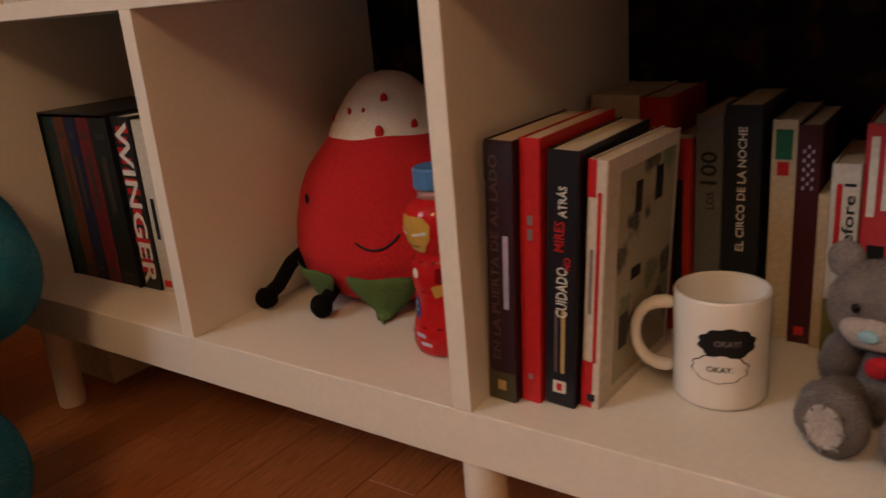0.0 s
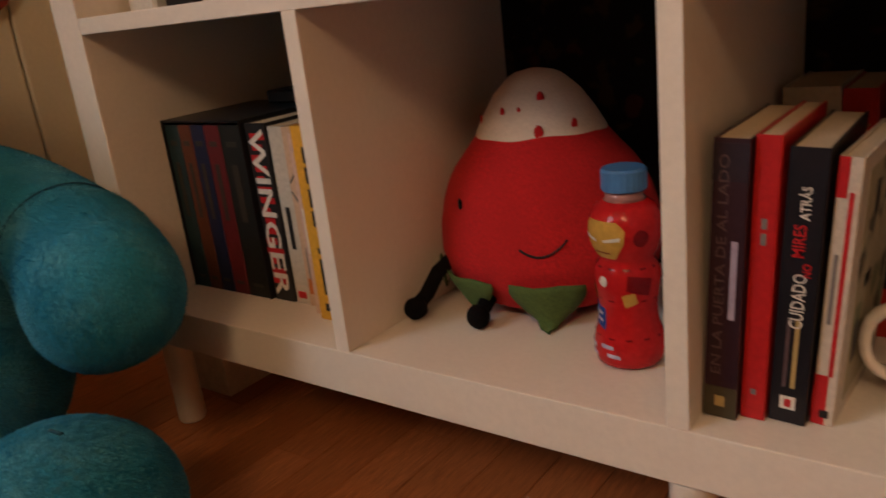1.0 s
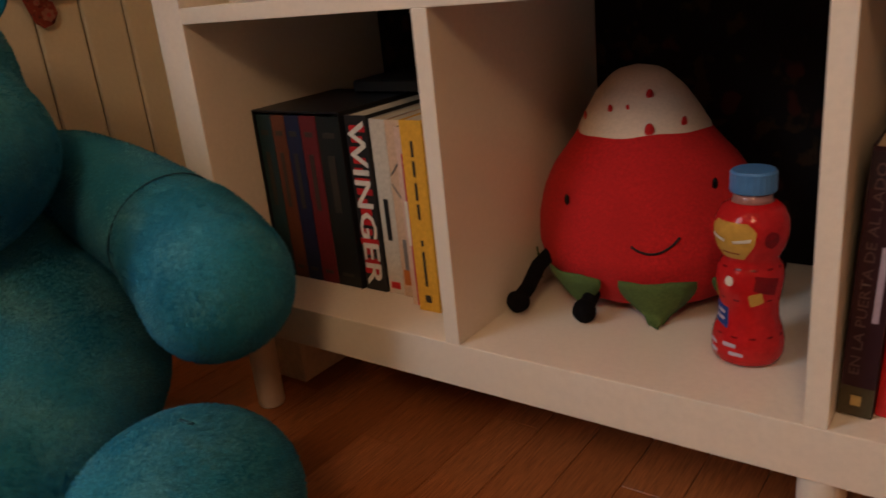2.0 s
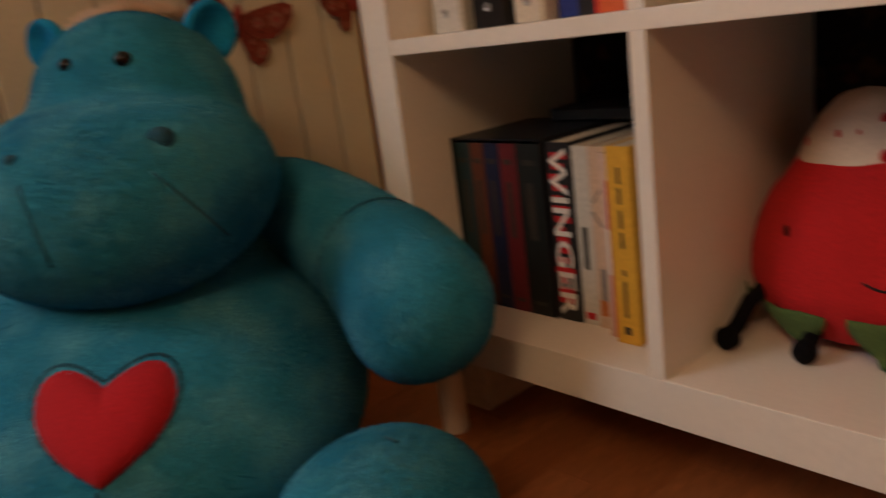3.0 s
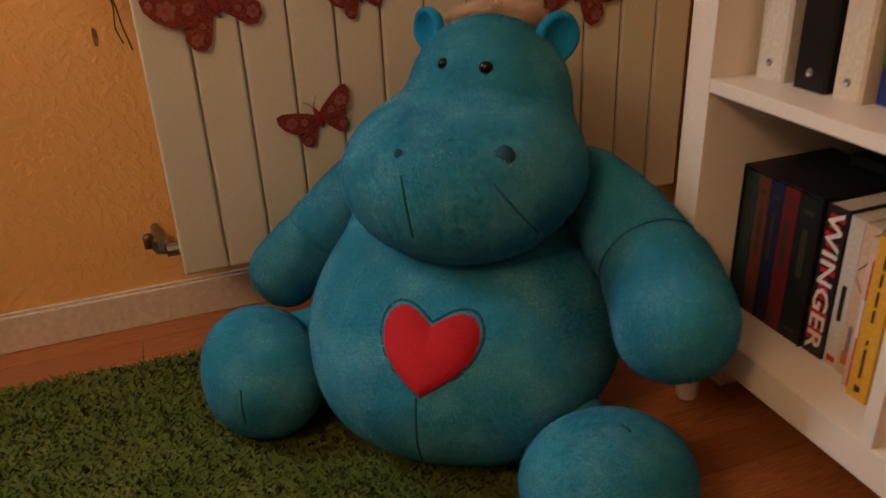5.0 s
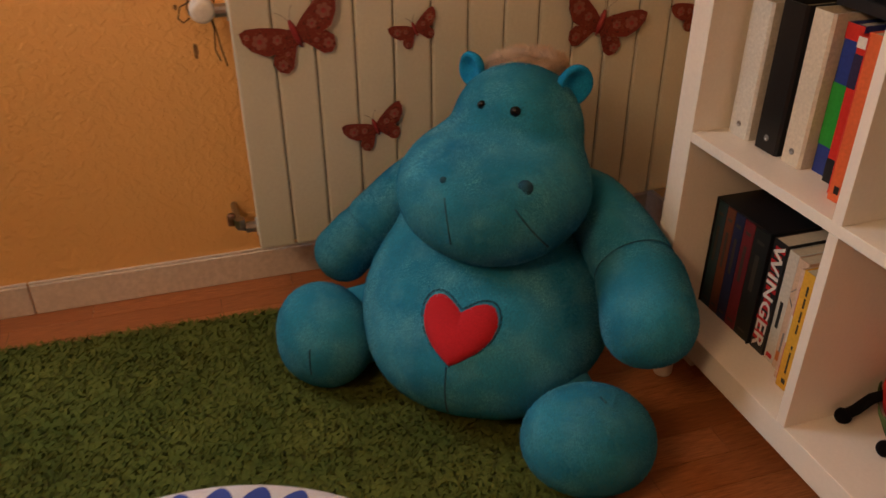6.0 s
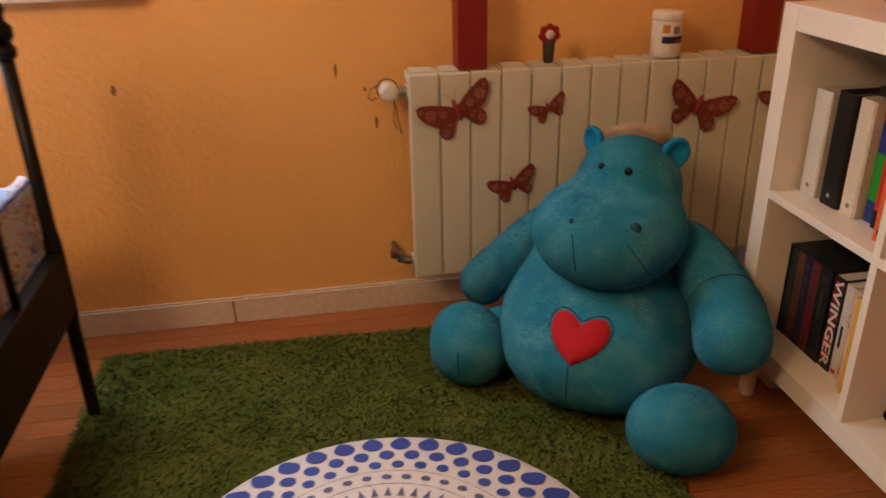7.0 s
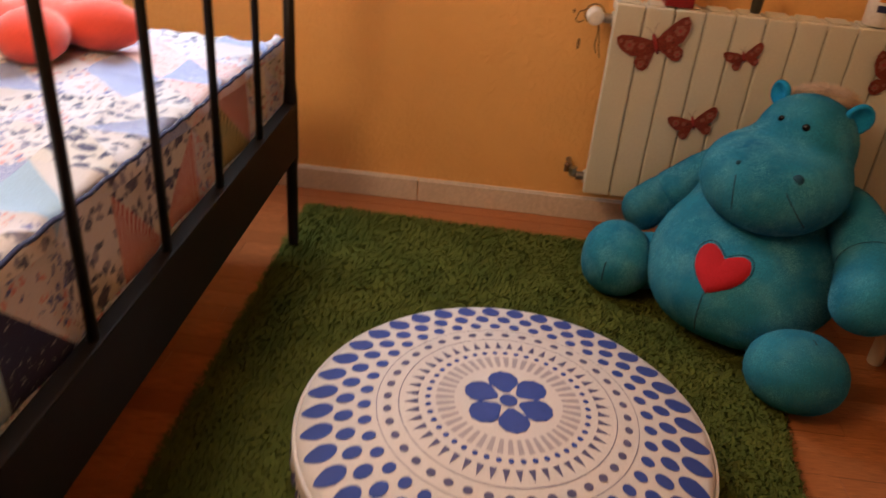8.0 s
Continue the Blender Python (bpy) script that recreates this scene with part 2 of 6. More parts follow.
def box(x0, x1, y0, y1, z0, z1, bevel=0.0, seg=2, bm=None):
    bm = bm or bmesh.new()
    c = bmesh.ops.create_cube(bm, size=1)["verts"]
    for v in c:
        v.co = Vector((x0 + (v.co.x + 0.5) * (x1 - x0), y0 + (v.co.y + 0.5) * (y1 - y0), z0 + (v.co.z + 0.5) * (z1 - z0)))
    if bevel:
        es = list({e for v in c for e in v.link_edges})
        bmesh.ops.bevel(bm, geom=es, offset=bevel, segments=seg, affect="EDGES", profile=0.6)
    return bm


def lathe(profile, n=32, bm=None, cap=True):
    """A turned body about z from (radius, height) pairs, from the bottom up."""
    bm = bm or bmesh.new()
    rings = []
    for r, z in profile:
        rings.append([bm.verts.new((r * math.cos(2 * math.pi * k / n), r * math.sin(2 * math.pi * k / n), z)) for k in range(n)])
    for a, b in zip(rings, rings[1:]):
        for k in range(n):
            bm.faces.new((a[k], a[(k + 1) % n], b[(k + 1) % n], b[k]))
    if cap:
        bm.faces.new(rings[0][::-1])
        bm.faces.new(rings[-1])
    return bm


def tube(points, radius, n=10, bm=None, ends=True):
    """A round bar along a line of points; radius is a number or one for each point."""
    bm = bm or bmesh.new()
    pts = [Vector(p) for p in points]
    rad = radius if isinstance(radius, (list, tuple)) else [radius] * len(pts)
    rings, side = [], None
    for k, p in enumerate(pts):
        d = (pts[min(k + 1, len(pts) - 1)] - pts[max(k - 1, 0)]).normalized()
        if side is None:
            side = d.orthogonal().normalized()
        side = (side - d * side.dot(d)).normalized()
        up = d.cross(side)
        rings.append([bm.verts.new(p + rad[k] * (math.cos(2 * math.pi * a / n) * side + math.sin(2 * math.pi * a / n) * up)) for a in range(n)])
    for a, b in zip(rings, rings[1:]):
        for k in range(n):
            bm.faces.new((a[k], a[(k + 1) % n], b[(k + 1) % n], b[k]))
    if ends:
        bm.faces.new(rings[0][::-1])
        bm.faces.new(rings[-1])
    return bm


def capsule_line(a, b, ra, rb, steps=10):
    """Points and radii of a limb with rounded ends."""
    a, b = Vector(a), Vector(b)
    d = (b - a).normalized()
    pts, rad = [], []
    for k in range(5):
        s = math.cos(math.pi / 2 * (1 - k / 5))
        pts.append(a - d * ra * math.cos(math.pi / 2 * k / 5))
        rad.append(max(0.002, ra * math.sin(math.pi / 2 * k / 5)))
    for k in range(steps + 1):
        u = k / steps
        pts.append(a.lerp(b, u))
        rad.append(ra + (rb - ra) * (3 * u * u - 2 * u**3))
    for k in range(1, 6):
        pts.append(b + d * rb * math.sin(math.pi / 2 * k / 5))
        rad.append(max(0.002, rb * math.cos(math.pi / 2 * k / 5)))
    return pts, rad


def blob(lumps, centre, melt=0.04, rough=0.0, nu=64, nv=40, freq=9.0):
    """A soft stuffed body: the skin round melted ellipsoids (centre, radii, turn in degrees), seen from an inner point."""
    u = np.linspace(0, 2 * np.pi, nu, endpoint=False)
    v = np.linspace(0, np.pi, nv)
    uu, vv = np.meshgrid(u, v)
    way = np.stack([np.cos(uu) * np.sin(vv), np.sin(uu) * np.sin(vv), np.cos(vv)], -1)
    c0 = np.array(centre, float)
    inv = []
    bulge = (Vector(centre), rough, freq)
    for c, r, turn in lumps:
        rot = np.array(Euler([radians(q) for q in turn]).to_matrix())
        inv.append((np.array(c, float), np.array(r, float), rot))

    def field(p):
        d = []
        for c, r, rot in inv:
            q = (p - c) @ rot
            k = np.sqrt((((q / r) ** 2).sum(-1)) + 1e-12)
            d.append((k - 1) * min(r) if len(inv) == 1 else (k - 1) * r.mean())
        d = np.stack(d)
        return -melt * np.log(np.exp(-d / melt).sum(0)) if len(inv) > 1 else d[0]

    lo, hi = np.zeros(uu.shape), np.full(uu.shape, 0.9)
    for _ in range(26):
        mid = (lo + hi) / 2
        inside = field(c0 + mid[..., None] * way) < 0
        lo, hi = np.where(inside, mid, lo), np.where(inside, hi, mid)
    pos = c0 + lo[..., None] * way
    bm = bmesh.new()
    grid = []
    for i in range(nv):
        row = []
        for j in range(nu if 0 < i < nv - 1 else 1):
            p = Vector(pos[i, j])
            if rough:
                p += Vector(way[i, j]) * rough * noise.noise(p * freq)
            row.append(bm.verts.new(p))
        grid.append(row)
    for i in range(nv - 1):
        for j in range(nu):
            k = (j + 1) % nu
            a, b = grid[i], grid[i + 1]
            if i == 0:
                bm.faces.new((a[0], b[j], b[k]))
            elif i == nv - 2:
                bm.faces.new((a[j], b[0], a[k]))
            else:
                bm.faces.new((a[j], b[j], b[k], a[k]))
    field.bulge = bulge
    return bm, field


def on_skin(field, start, way, far=0.6):
    """The place on a blob's skin along a ray that comes from outside."""
    s, w = np.array(start, float), np.array(Vector(way).normalized())
    for d in np.linspace(0, far, 600):
        if field((s + d * w)[None])[0] < 0:
            q = Vector(s + d * w)
            c, rough, freq = field.bulge
            return q + (q - c).normalized() * rough * noise.noise(q * freq)
    return Vector(s + 0.5 * far * w)


def slab(outline, depth, bm=None, bevel=0.0):
    """A flat piece in the xz plane with thickness along y, from an outline of (x, z)."""
    bm = bm or bmesh.new()
    f = [bm.verts.new((x, 0, z)) for x, z in outline]
    b = [bm.verts.new((x, depth, z)) for x, z in outline]
    n = len(f)
    bm.faces.new(f)
    bm.faces.new(b[::-1])
    for k in range(n):
        bm.faces.new((f[k], b[k], b[(k + 1) % n], f[(k + 1) % n]))
    bmesh.ops.recalc_face_normals(bm, faces=bm.faces)
    return bm


# ---- the room ----
XW, YN, XE, YS, ZC = -1.660, 0.830, 2.30, -3.40, 2.50
WY0, WY1, WZ0, WZ1 = -2.25, -0.95, 0.965, 2.15


def wall(name, pieces, label, material=None):
    w = thing(name, None, label, "wall", kind="structure")
    for p in pieces:
        part("wall_panel", box(*p), material or M_PLASTER, w)
    return w


wall("wall_west", [(XW - 0.2, XW, YS, WY0, 0, ZC), (XW - 0.2, XW, WY1, YN, 0, ZC), (XW - 0.2, XW, WY0, WY1, 0, WZ0), (XW - 0.2, XW, WY0, WY1, WZ1, ZC)], "orange rough plaster wall with small stains behind the radiator")
wall("wall_north", [(XW - 0.2, XE + 0.2, YN, YN + 0.15, 0, ZC)], "orange rough plaster wall behind the shelf unit")
# unseen closing walls, coloured darker than the plaster to cut bounced light
M_PLAIN = surface("low_bounce_wall_paint", (0.46, 0.26, 0.11), 0.8, 0.9)
wall("wall_east", [(XE, XE + 0.15, YS, YN, 0, ZC)], "unseen plain ochre wall, coloured dark to cut bounced light", M_PLAIN)
wall("wall_south", [(XW - 0.2, XE + 0.2, YS - 0.15, YS, 0, ZC)], "unseen plain ochre wall, coloured dark to cut bounced light", M_PLAIN)
part("ceiling", box(XW - 0.2, XE + 0.2, YS - 0.15, YN + 0.15, ZC, ZC + 0.12), M_CEIL)
tagged(bpy.data.objects["ceiling"], "plain off-white painted ceiling", "ceiling", kind="structure")

# stains and chips on the plaster
STAINS = [(-0.982, 0.700, 0.007, 0.016), (-0.420, 0.720, 0.004, 0.024), (-0.345, 0.665, 0.005, 0.006), (-0.318, 0.57, 0.005, 0.02)]
M_STAIN = surface("grey_brown_stain", (0.40, 0.21, 0.09), 0.85, 0.5, 40.0)
for sy, sz, w, h in STAINS:
    st = thing("wall_stain", pose(XW + 0.0005, sy, sz), "grey-brown worn stain on the orange plaster wall", "stain")
    pts = [(w * math.cos(a) * (0.6 + 0.5 * random.random()), h * math.sin(a) * (0.6 + 0.5 * random.random())) for a in [k * math.pi / 7 for k in range(14)]]
    bm = slab(pts, 0.0008)
    bmesh.ops.rotate(bm, verts=bm.verts, matrix=Matrix.Rotation(radians(90), 3, "Z"))
    part("stain_patch", bm, M_STAIN, st)

# skirting boards, two lengths that meet at an open joint
sk = thing("baseboard", None, "white moulded skirting board with an open joint", "skirting board", kind="structure")
for y0, y1 in ((YS, -0.7665), (-0.7635, YN)):
    bm = box(XW, XW + 0.012, y0, y1, 0, 0.076, 0.003)
    box(XW, XW + 0.0075, y0, y1, 0.0758, 0.082, 0.002, bm=bm)
    part("skirting_length", bm, M_SKIRT, sk)
part("skirting_length", box(XW + 0.012, XE, YN - 0.012, YN, 0, 0.09, 0.003), M_SKIRT, sk)

# window over the bed side, with a white sill
win = thing("window_1", None, "white painted window with a broad sill", "window", kind="structure")
part("window_sill", box(XW - 0.19, XW + 0.05, WY0 - 0.07, WY1 + 0.075, 0.925, 0.964, 0.006), M_WINPAINT, win)
for a in ((WY0, WY0 + 0.06, WZ0, WZ1), (WY1 - 0.06, WY1, WZ0, WZ1), (WY0 + 0.06, WY1 - 0.06, WZ0, WZ0 + 0.06), (WY0 + 0.06, WY1 - 0.06, WZ1 - 0.06, WZ1), ((WY0 + WY1) / 2 - 0.04, (WY0 + WY1) / 2 + 0.04, WZ0 + 0.06, WZ1 - 0.06)):
    part("window_frame", box(XW - 0.14, XW - 0.08, a[0], a[1], a[2], a[3], 0.004), M_WINPAINT, win)
mid = (WY0 + WY1) / 2
for y0, y1 in ((WY0 + 0.06, mid - 0.04), (mid + 0.04, WY1 - 0.06)):
    g = part("pane", box(XW - 0.113, XW - 0.107, y0, y1, WZ0 + 0.06, WZ1 - 0.06), M_GLASS, win)
    g.visible_shadow = False

# paper globe lamp that hangs in the middle of the room
M_GLOBE, _nt, _p = node_mat("lit_paper_globe")
_p.inputs["Base Color"].default_value = (0.8, 0.75, 0.65, 1)
_p.inputs["Emission Color"].default_value = (1.0, 0.617, 0.330, 1)
_p.inputs["Emission Strength"].default_value = GLOBE
lamp = thing("globe_lamp", pose(*LAMP), "lit white paper globe lamp hanging from the ceiling", "lamp")
part("globe", blob([((0, 0, 0), (0.27, 0.27, 0.25), (0, 0, 0))], (0, 0, 0), 0.01, 0, 40, 24)[0], M_GLOBE, lamp, smooth=True)
part("canopy", lathe([(0.05, -0.03), (0.055, -0.012), (0.055, -0.001)], 24), M_PLASTIC_W, lamp, smooth=True, at=pose(0, 0, ZC - LAMP[2]))
part("cord", lathe([(0.004, 0.245), (0.004, ZC - LAMP[2] - 0.02)], 8), M_PLASTIC_W, lamp, smooth=True)

# ---- shelf unit: two rows of four cells on round legs ----
SY0, SY1 = 0.460, 0.805
ZB, ZM, ZT = 0.193, 0.528, 0.881
CELL = [(-1.000, -0.668), (-0.650, -0.316), (-0.302, 0.036), (0.054, 0.388)]
shelf = thing("shelf_unit", None, "white open cube shelf unit on round legs", "shelf")
part("side_panel", box(-1.050, -1.000, SY0, SY1, 0.143, 0.931, 0.0015), M_SHELF, shelf)
part("side_panel", box(0.388, 0.438, SY0, SY1, 0.143, 0.931, 0.0015), M_SHELF, shelf)
part("bottom_board", box(-1.000, 0.388, SY0, SY1, 0.143, ZB, 0.0015), M_SHELF, shelf)
part("top_board", box(-1.000, 0.388, SY0, SY1, ZT, 0.931, 0.0015), M_SHELF, shelf)
part("middle_board", box(-1.000, 0.388, SY0 + 0.0005, SY1, ZM, ZM + 0.018, 0.001), M_SHELF, shelf)
for x0, x1 in ((-0.668, -0.650), (-0.320, -0.302), (0.036, 0.054)):
    part("divider", box(x0, x1, SY0, SY1, ZB, ZM, 0.001), M_SHELF, shelf)
    part("divider", box(x0, x1, SY0, SY1, ZM + 0.018, ZT, 0.001), M_SHELF, shelf)
part("back_panel", box(-1.046, 0.434, SY1 + 0.001, SY1 + 0.006, 0.150, 0.925), M_BACK, shelf, "black floral patterned backing")
for lx, ly in ((-1.028, 0.505), (-0.307, 0.482), (0.400, 0.482), (-1.028, 0.770), (-0.307, 0.770), (0.400, 0.770)):
    part("leg", lathe([(0.017, 0.0), (0.019, 0.004), (0.019, 0.137), (0.019, 0.1428)], 20), M_SHELF, shelf, smooth=True, at=pose(lx, ly, 0))
bx = thing("cardboard_box", pose(-1.075, 0.63, 0), "small plain whitish cardboard box on the floor", "box")
part("carton", box(-0.05, 0.05, -0.06, 0.07, 0, 0.115, 0.002), M_SKIRT, bx)
part("lid", box(-0.053, 0.053, -0.063, 0.073, 0.095, 0.119, 0.002), M_SKIRT, bx)

# ---- radiator of thirteen cast sections ----
rad = thing("radiator", pose(-1.490, -0.25, 0.170), "white enamelled sectional radiator on the wall", "radiator")
RH = 0.565
sec = bmesh.new()
box(-0.022, 0.0, 0.0018, 0.0782, 0.0, RH - 0.004, 0.006, 3, sec)
box(-0.075, -0.020, 0.034, 0.046, 0.02, RH - 0.03, 0.003, 1, sec)
box(-0.092, -0.070, 0.010, 0.070, 0.0, RH - 0.01, 0.005, 2, sec)
for z in (0.035, RH - 0.055):
    c = lathe([(0.021, 0.0), (0.021, 0.08)], 14)
    bmesh.ops.rotate(c, verts=c.verts, matrix=Matrix.Rotation(radians(-90), 3, "X"))
    bmesh.ops.translate(c, verts=c.verts, vec=(-0.048, 0, z))
    tmp = bpy.data.meshes.new("t")
    c.to_mesh(tmp)
    c.free()
    sec.from_mesh(tmp)
    bpy.data.meshes.remove(tmp)
for k in range(3):
    box(-0.086 + 0.022 * k, -0.072 + 0.022 * k, 0.012, 0.068, RH - 0.012, RH - 0.001, 0.002, 1, sec)
box(-0.090, -0.012, 0.003, 0.008, RH - 0.03, RH - 0.006, 0.001, 1, sec)
box(-0.090, -0.012, 0.072, 0.077, RH - 0.03, RH - 0.006, 0.001, 1, sec)
secme = mesh_of(sec, "radiator_section", M_RAD)
for k in range(13):
    part("radiator_section", secme, None, rad, at=pose(0, 0.08 * k, 0))
# added strip, coloured as the shade seen between the sections
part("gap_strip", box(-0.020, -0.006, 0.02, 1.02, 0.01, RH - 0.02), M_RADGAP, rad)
for z, nm in ((RH - 0.055, "upper_valve"), (0.035, "lower_valve")):
    bm = tube([(-0.048, 0.0, z), (-0.048, -0.022, z)], 0.013, 12)
    part(nm, bm, M_CHROME, rad, smooth=False)
part("valve_neck", tube([(-0.048, -0.022, RH - 0.055), (-0.060, -0.036, RH - 0.055)], 0.010, 12), M_CHROME, rad)
kn = lathe([(0.012, 0.0), (0.0215, 0.004), (0.0235, 0.012), (0.0235, 0.042), (0.0215, 0.050), (0.014, 0.053)], 24)
bmesh.ops.rotate(kn, verts=kn.verts, matrix=Matrix.Rotation(radians(90), 3, "Y"))
part("thermostat_knob", kn, M_PLASTIC_W, rad, smooth=True, at=pose(-0.078, -0.045, RH - 0.052))
part("lower_pipe", tube([(-0.048, -0.022, 0.035), (-0.052, -0.035, 0.035), (-0.19, -0.040, 0.035)], 0.008, 10), M_CHROME, rad, smooth=True)
nut = lathe([(0.013, 0.0), (0.013, 0.018)], 6)
part("lockshield", nut, M_CHROME, rad, at=pose(-0.050, -0.034, 0.040))
part("upper_pipe", tube([(-0.070, -0.040, RH - 0.055), (-0.19, -0.040, RH - 0.055)], 0.008, 10), M_CHROME, rad, smooth=True)
M_CORD = surface("brown_string", (0.16, 0.085, 0.04), 0.9)
cord = [(-0.075, -0.045 + 0.027 * math.cos(a), RH - 0.052 + 0.027 * math.sin(a)) for a in [0.4 * k for k in range(17)]]
part("string_loop", tube(cord, 0.0016, 6), M_CORD, rad, smooth=True)
part("string_loop", tube([(-0.08, -0.06, RH - 0.040), (-0.10, -0.085, RH - 0.055), (-0.11, -0.092, RH - 0.080), (-0.11, -0.082, RH - 0.088), (-0.10, -0.070, RH - 0.078)], 0.0016, 6), M_CORD, rad, smooth=True)
for dy in (0.0, 0.012):
    part("string_end", tube([(-0.085, -0.030, RH - 0.070), (-0.09, -0.026 + dy * 0.3, RH - 0.105), (-0.09, -0.030 + dy, RH - 0.140), (-0.09, -0.022 + dy, RH - 0.165 - dy)], 0.0014, 6), M_CORD, rad, smooth=True)
part("bleed_cap", lathe([(0.0095, 0.0), (0.0095, 0.022), (0.007, 0.026)], 12), M_PIPE, rad, smooth=True, at=pose(-0.062, -0.050, 0.040))
for y in (0.20, 0.84):
    part("bracket", box(-0.204, -0.088, y, y + 0.02, RH - 0.09, RH - 0.06, 0.002), M_RAD, rad)

# ---- large stuffed hippopotamus that sits on the floor ----
hip = thing("stuffed_hippo", pose(-1.21, 0.16, 0.004, 0, 0, 58), "large turquoise plush hippo with a red heart, sitting", "stuffed toy")
bm, f_body = blob([((0.031, -0.054, 0.178), (0.246, 0.262, 0.166), (16, 0, 3)), ((0.02, 0.06, 0.285), (0.190, 0.150, 0.130), (0, 0, 0)), ((0.005, 0.055, 0.150), (0.205, 0.190, 0.142), (0, 0, 0))], (0.02, 0.0, 0.20), 0.012, 0.008, 96, 64, 7)
body = part("body", bm, M_HIPPO, hip, smooth=True)
bm, f_head = blob([((0.035, -0.044, 0.418), (0.175, 0.176, 0.106), (15, 0, 3)), ((0.058, 0.050, 0.498), (0.121, 0.112, 0.116), (0, 0, 4)), ((0.040, -0.088, 0.428), (0.160, 0.130, 0.090), (0, 0, 4))], (0.045, 0.0, 0.445), 0.010, 0.006, 96, 64, 8)
head = part("head", bm, M_HIPPO, hip, smooth=True)


def limb(name, a, b, ra, rb, parent):
    p, r = capsule_line(a, b, ra, rb)
    bm = tube(p, r, 28)
    for v in bm.verts:
        v.co += v.co.normalized() * 0.006 * noise.noise(v.co * 9)
    return part(name, bm, M_HIPPO, parent, smooth=True)


def stuffed_arm(knots, radii, cut, parent):
    """A soft arm along a bent line: an upper arm and a forearm that meet in a pinched ring seam at the share cut."""
    n = 40
    pts, rad = [], []
    last = len(knots) - 1
    for k in range(n + 1):
        u = k / n * last
        i = min(int(u), last - 1)
        f = u - i
        q = [Vector(knots[min(max(i + d, 0), last)]) for d in (-1, 0, 1, 2)]
        pts.append(0.5 * (2 * q[1] + (q[2] - q[0]) * f + (2 * q[0] - 5 * q[1] + 4 * q[2] - q[3]) * f * f + (3 * q[1] - q[0] - 3 * q[2] + q[3]) * f**3))
        rad.append((radii[i] + (radii[i + 1] - radii[i]) * (3 * f * f - 2 * f**3)) * (1 - 0.055 * math.exp(-((k / n - cut) / 0.045) ** 2)))
    m = int(round(cut * n))
    end = (pts[-1] - pts[-2]).normalized()
    cap = [(pts[-1] + end * rad[-1] * 0.92 * math.sin(math.pi / 2 * k / 9), max(0.002, rad[-1] * math.cos(math.pi / 2 * k / 9))) for k in range(1, 10)]
    for name, a, b, more in (("upper_arm", 0, m, []), ("forearm", m, n, cap)):
        bm = tube(pts[a:b + 1] + [c for c, _ in more], rad[a:b + 1] + [r for _, r in more], 36)
        for v in bm.verts:
            v.co += (v.co - pts[n // 2]).normalized() * 0.005 * noise.noise(v.co * 9)
        part(name, bm, M_HIPPO, parent, smooth=True)
    d = (pts[m + 1] - pts[m - 1]).normalized()
    e = d.orthogonal().normalized()
    w = d.cross(e)
    ring_pts = [pts[m] + (rad[m] + 0.0005) * (math.cos(0.157 * k) * e + math.sin(0.157 * k) * w) for k in range(41)]
    SEAMS.extend(p[:] for p in ring_pts)
    part("paw_seam", tube(ring_pts, 0.0011, 6, ends=False), M_SEAM2, parent, smooth=True)


SEAMS = []
stuffed_arm([(0.150, 0.095, 0.350), (0.218, 0.040, 0.350), (0.276, -0.040, 0.322), (0.315, -0.120, 0.294), (0.336, -0.200, 0.268)], [0.058, 0.064, 0.072, 0.078, 0.080], 0.66, hip)
stuffed_arm([(-0.115, 0.115, 0.375), (-0.185, 0.080, 0.315), (-0.248, 0.045, 0.243), (-0.298, 0.012, 0.190)], [0.050, 0.056, 0.061, 0.062], 0.66, hip)
limb("thigh", (0.13, -0.08, 0.080), (0.235, -0.250, 0.078), 0.070, 0.060, hip)
limb("thigh", (-0.13, -0.02, 0.100), (-0.235, -0.115, 0.098), 0.085, 0.080, hip)
bm, f_fr = blob([((0.262, -0.318, 0.098), (0.114, 0.088, 0.094), (-14, 0, 12))], (0.262, -0.318, 0.098), 0.02, 0.005, 56, 40, 9)
part("foot", bm, M_HIPPO, hip, smooth=True)
bm, f_fl = blob([((-0.273, -0.165, 0.107), (0.106, 0.088, 0.104), (-8, 0, -30))], (-0.273, -0.165, 0.107), 0.02, 0.005, 56, 40, 9)
part("foot", bm, M_HIPPO, hip, smooth=True)


def ear(x, y, z, turn, tilt, size):
    """A thick round ear with a hollow in front."""
    bm, _ = blob([((0, 0, 0.034), (0.040, 0.021, 0.044), (0, 0, 0))], (0, 0, 0.034), 0.01, 0.0015, 36, 26, 30)
    for v in bm.verts:
        r2 = (v.co.x / 0.030) ** 2 + ((v.co.z - 0.036) / 0.034) ** 2
        if v.co.y < 0.002 and r2 < 1:
            v.co.y += 0.028 * (1 - r2) ** 0.8
    me = mesh_of(bm, "ear", M_HIPPO_IN, True)
    return part("ear", me, None, head, at=pose(x, y, z, 0, tilt, turn) @ Matrix.Diagonal((size, size, size, 1)))


ear(0.146, 0.052, 0.553, 30, 24, 0.88)
ear(-0.032, 0.080, 0.562, -34, -16, 0.78)


def seam(name, field, pts, r, parent, centre, mat=None):
    """A stitched line that follows the skin: each point is cast towards an inner centre."""
    out = []
    for p in pts:
        c = Vector(centre)
        w = c - Vector(p)
        q = on_skin(field, p, w, w.length)
        out.append(q + (Vector(p) - c).normalized() * r * 0.2)
    if mat is None:
        for a, b in zip(out, out[1:]):
            SEAMS.extend((a + (b - a) * q / 6)[:] for q in range(7))
    return part(name, tube(out, r, 8), mat or M_SEAM, parent, smooth=True)


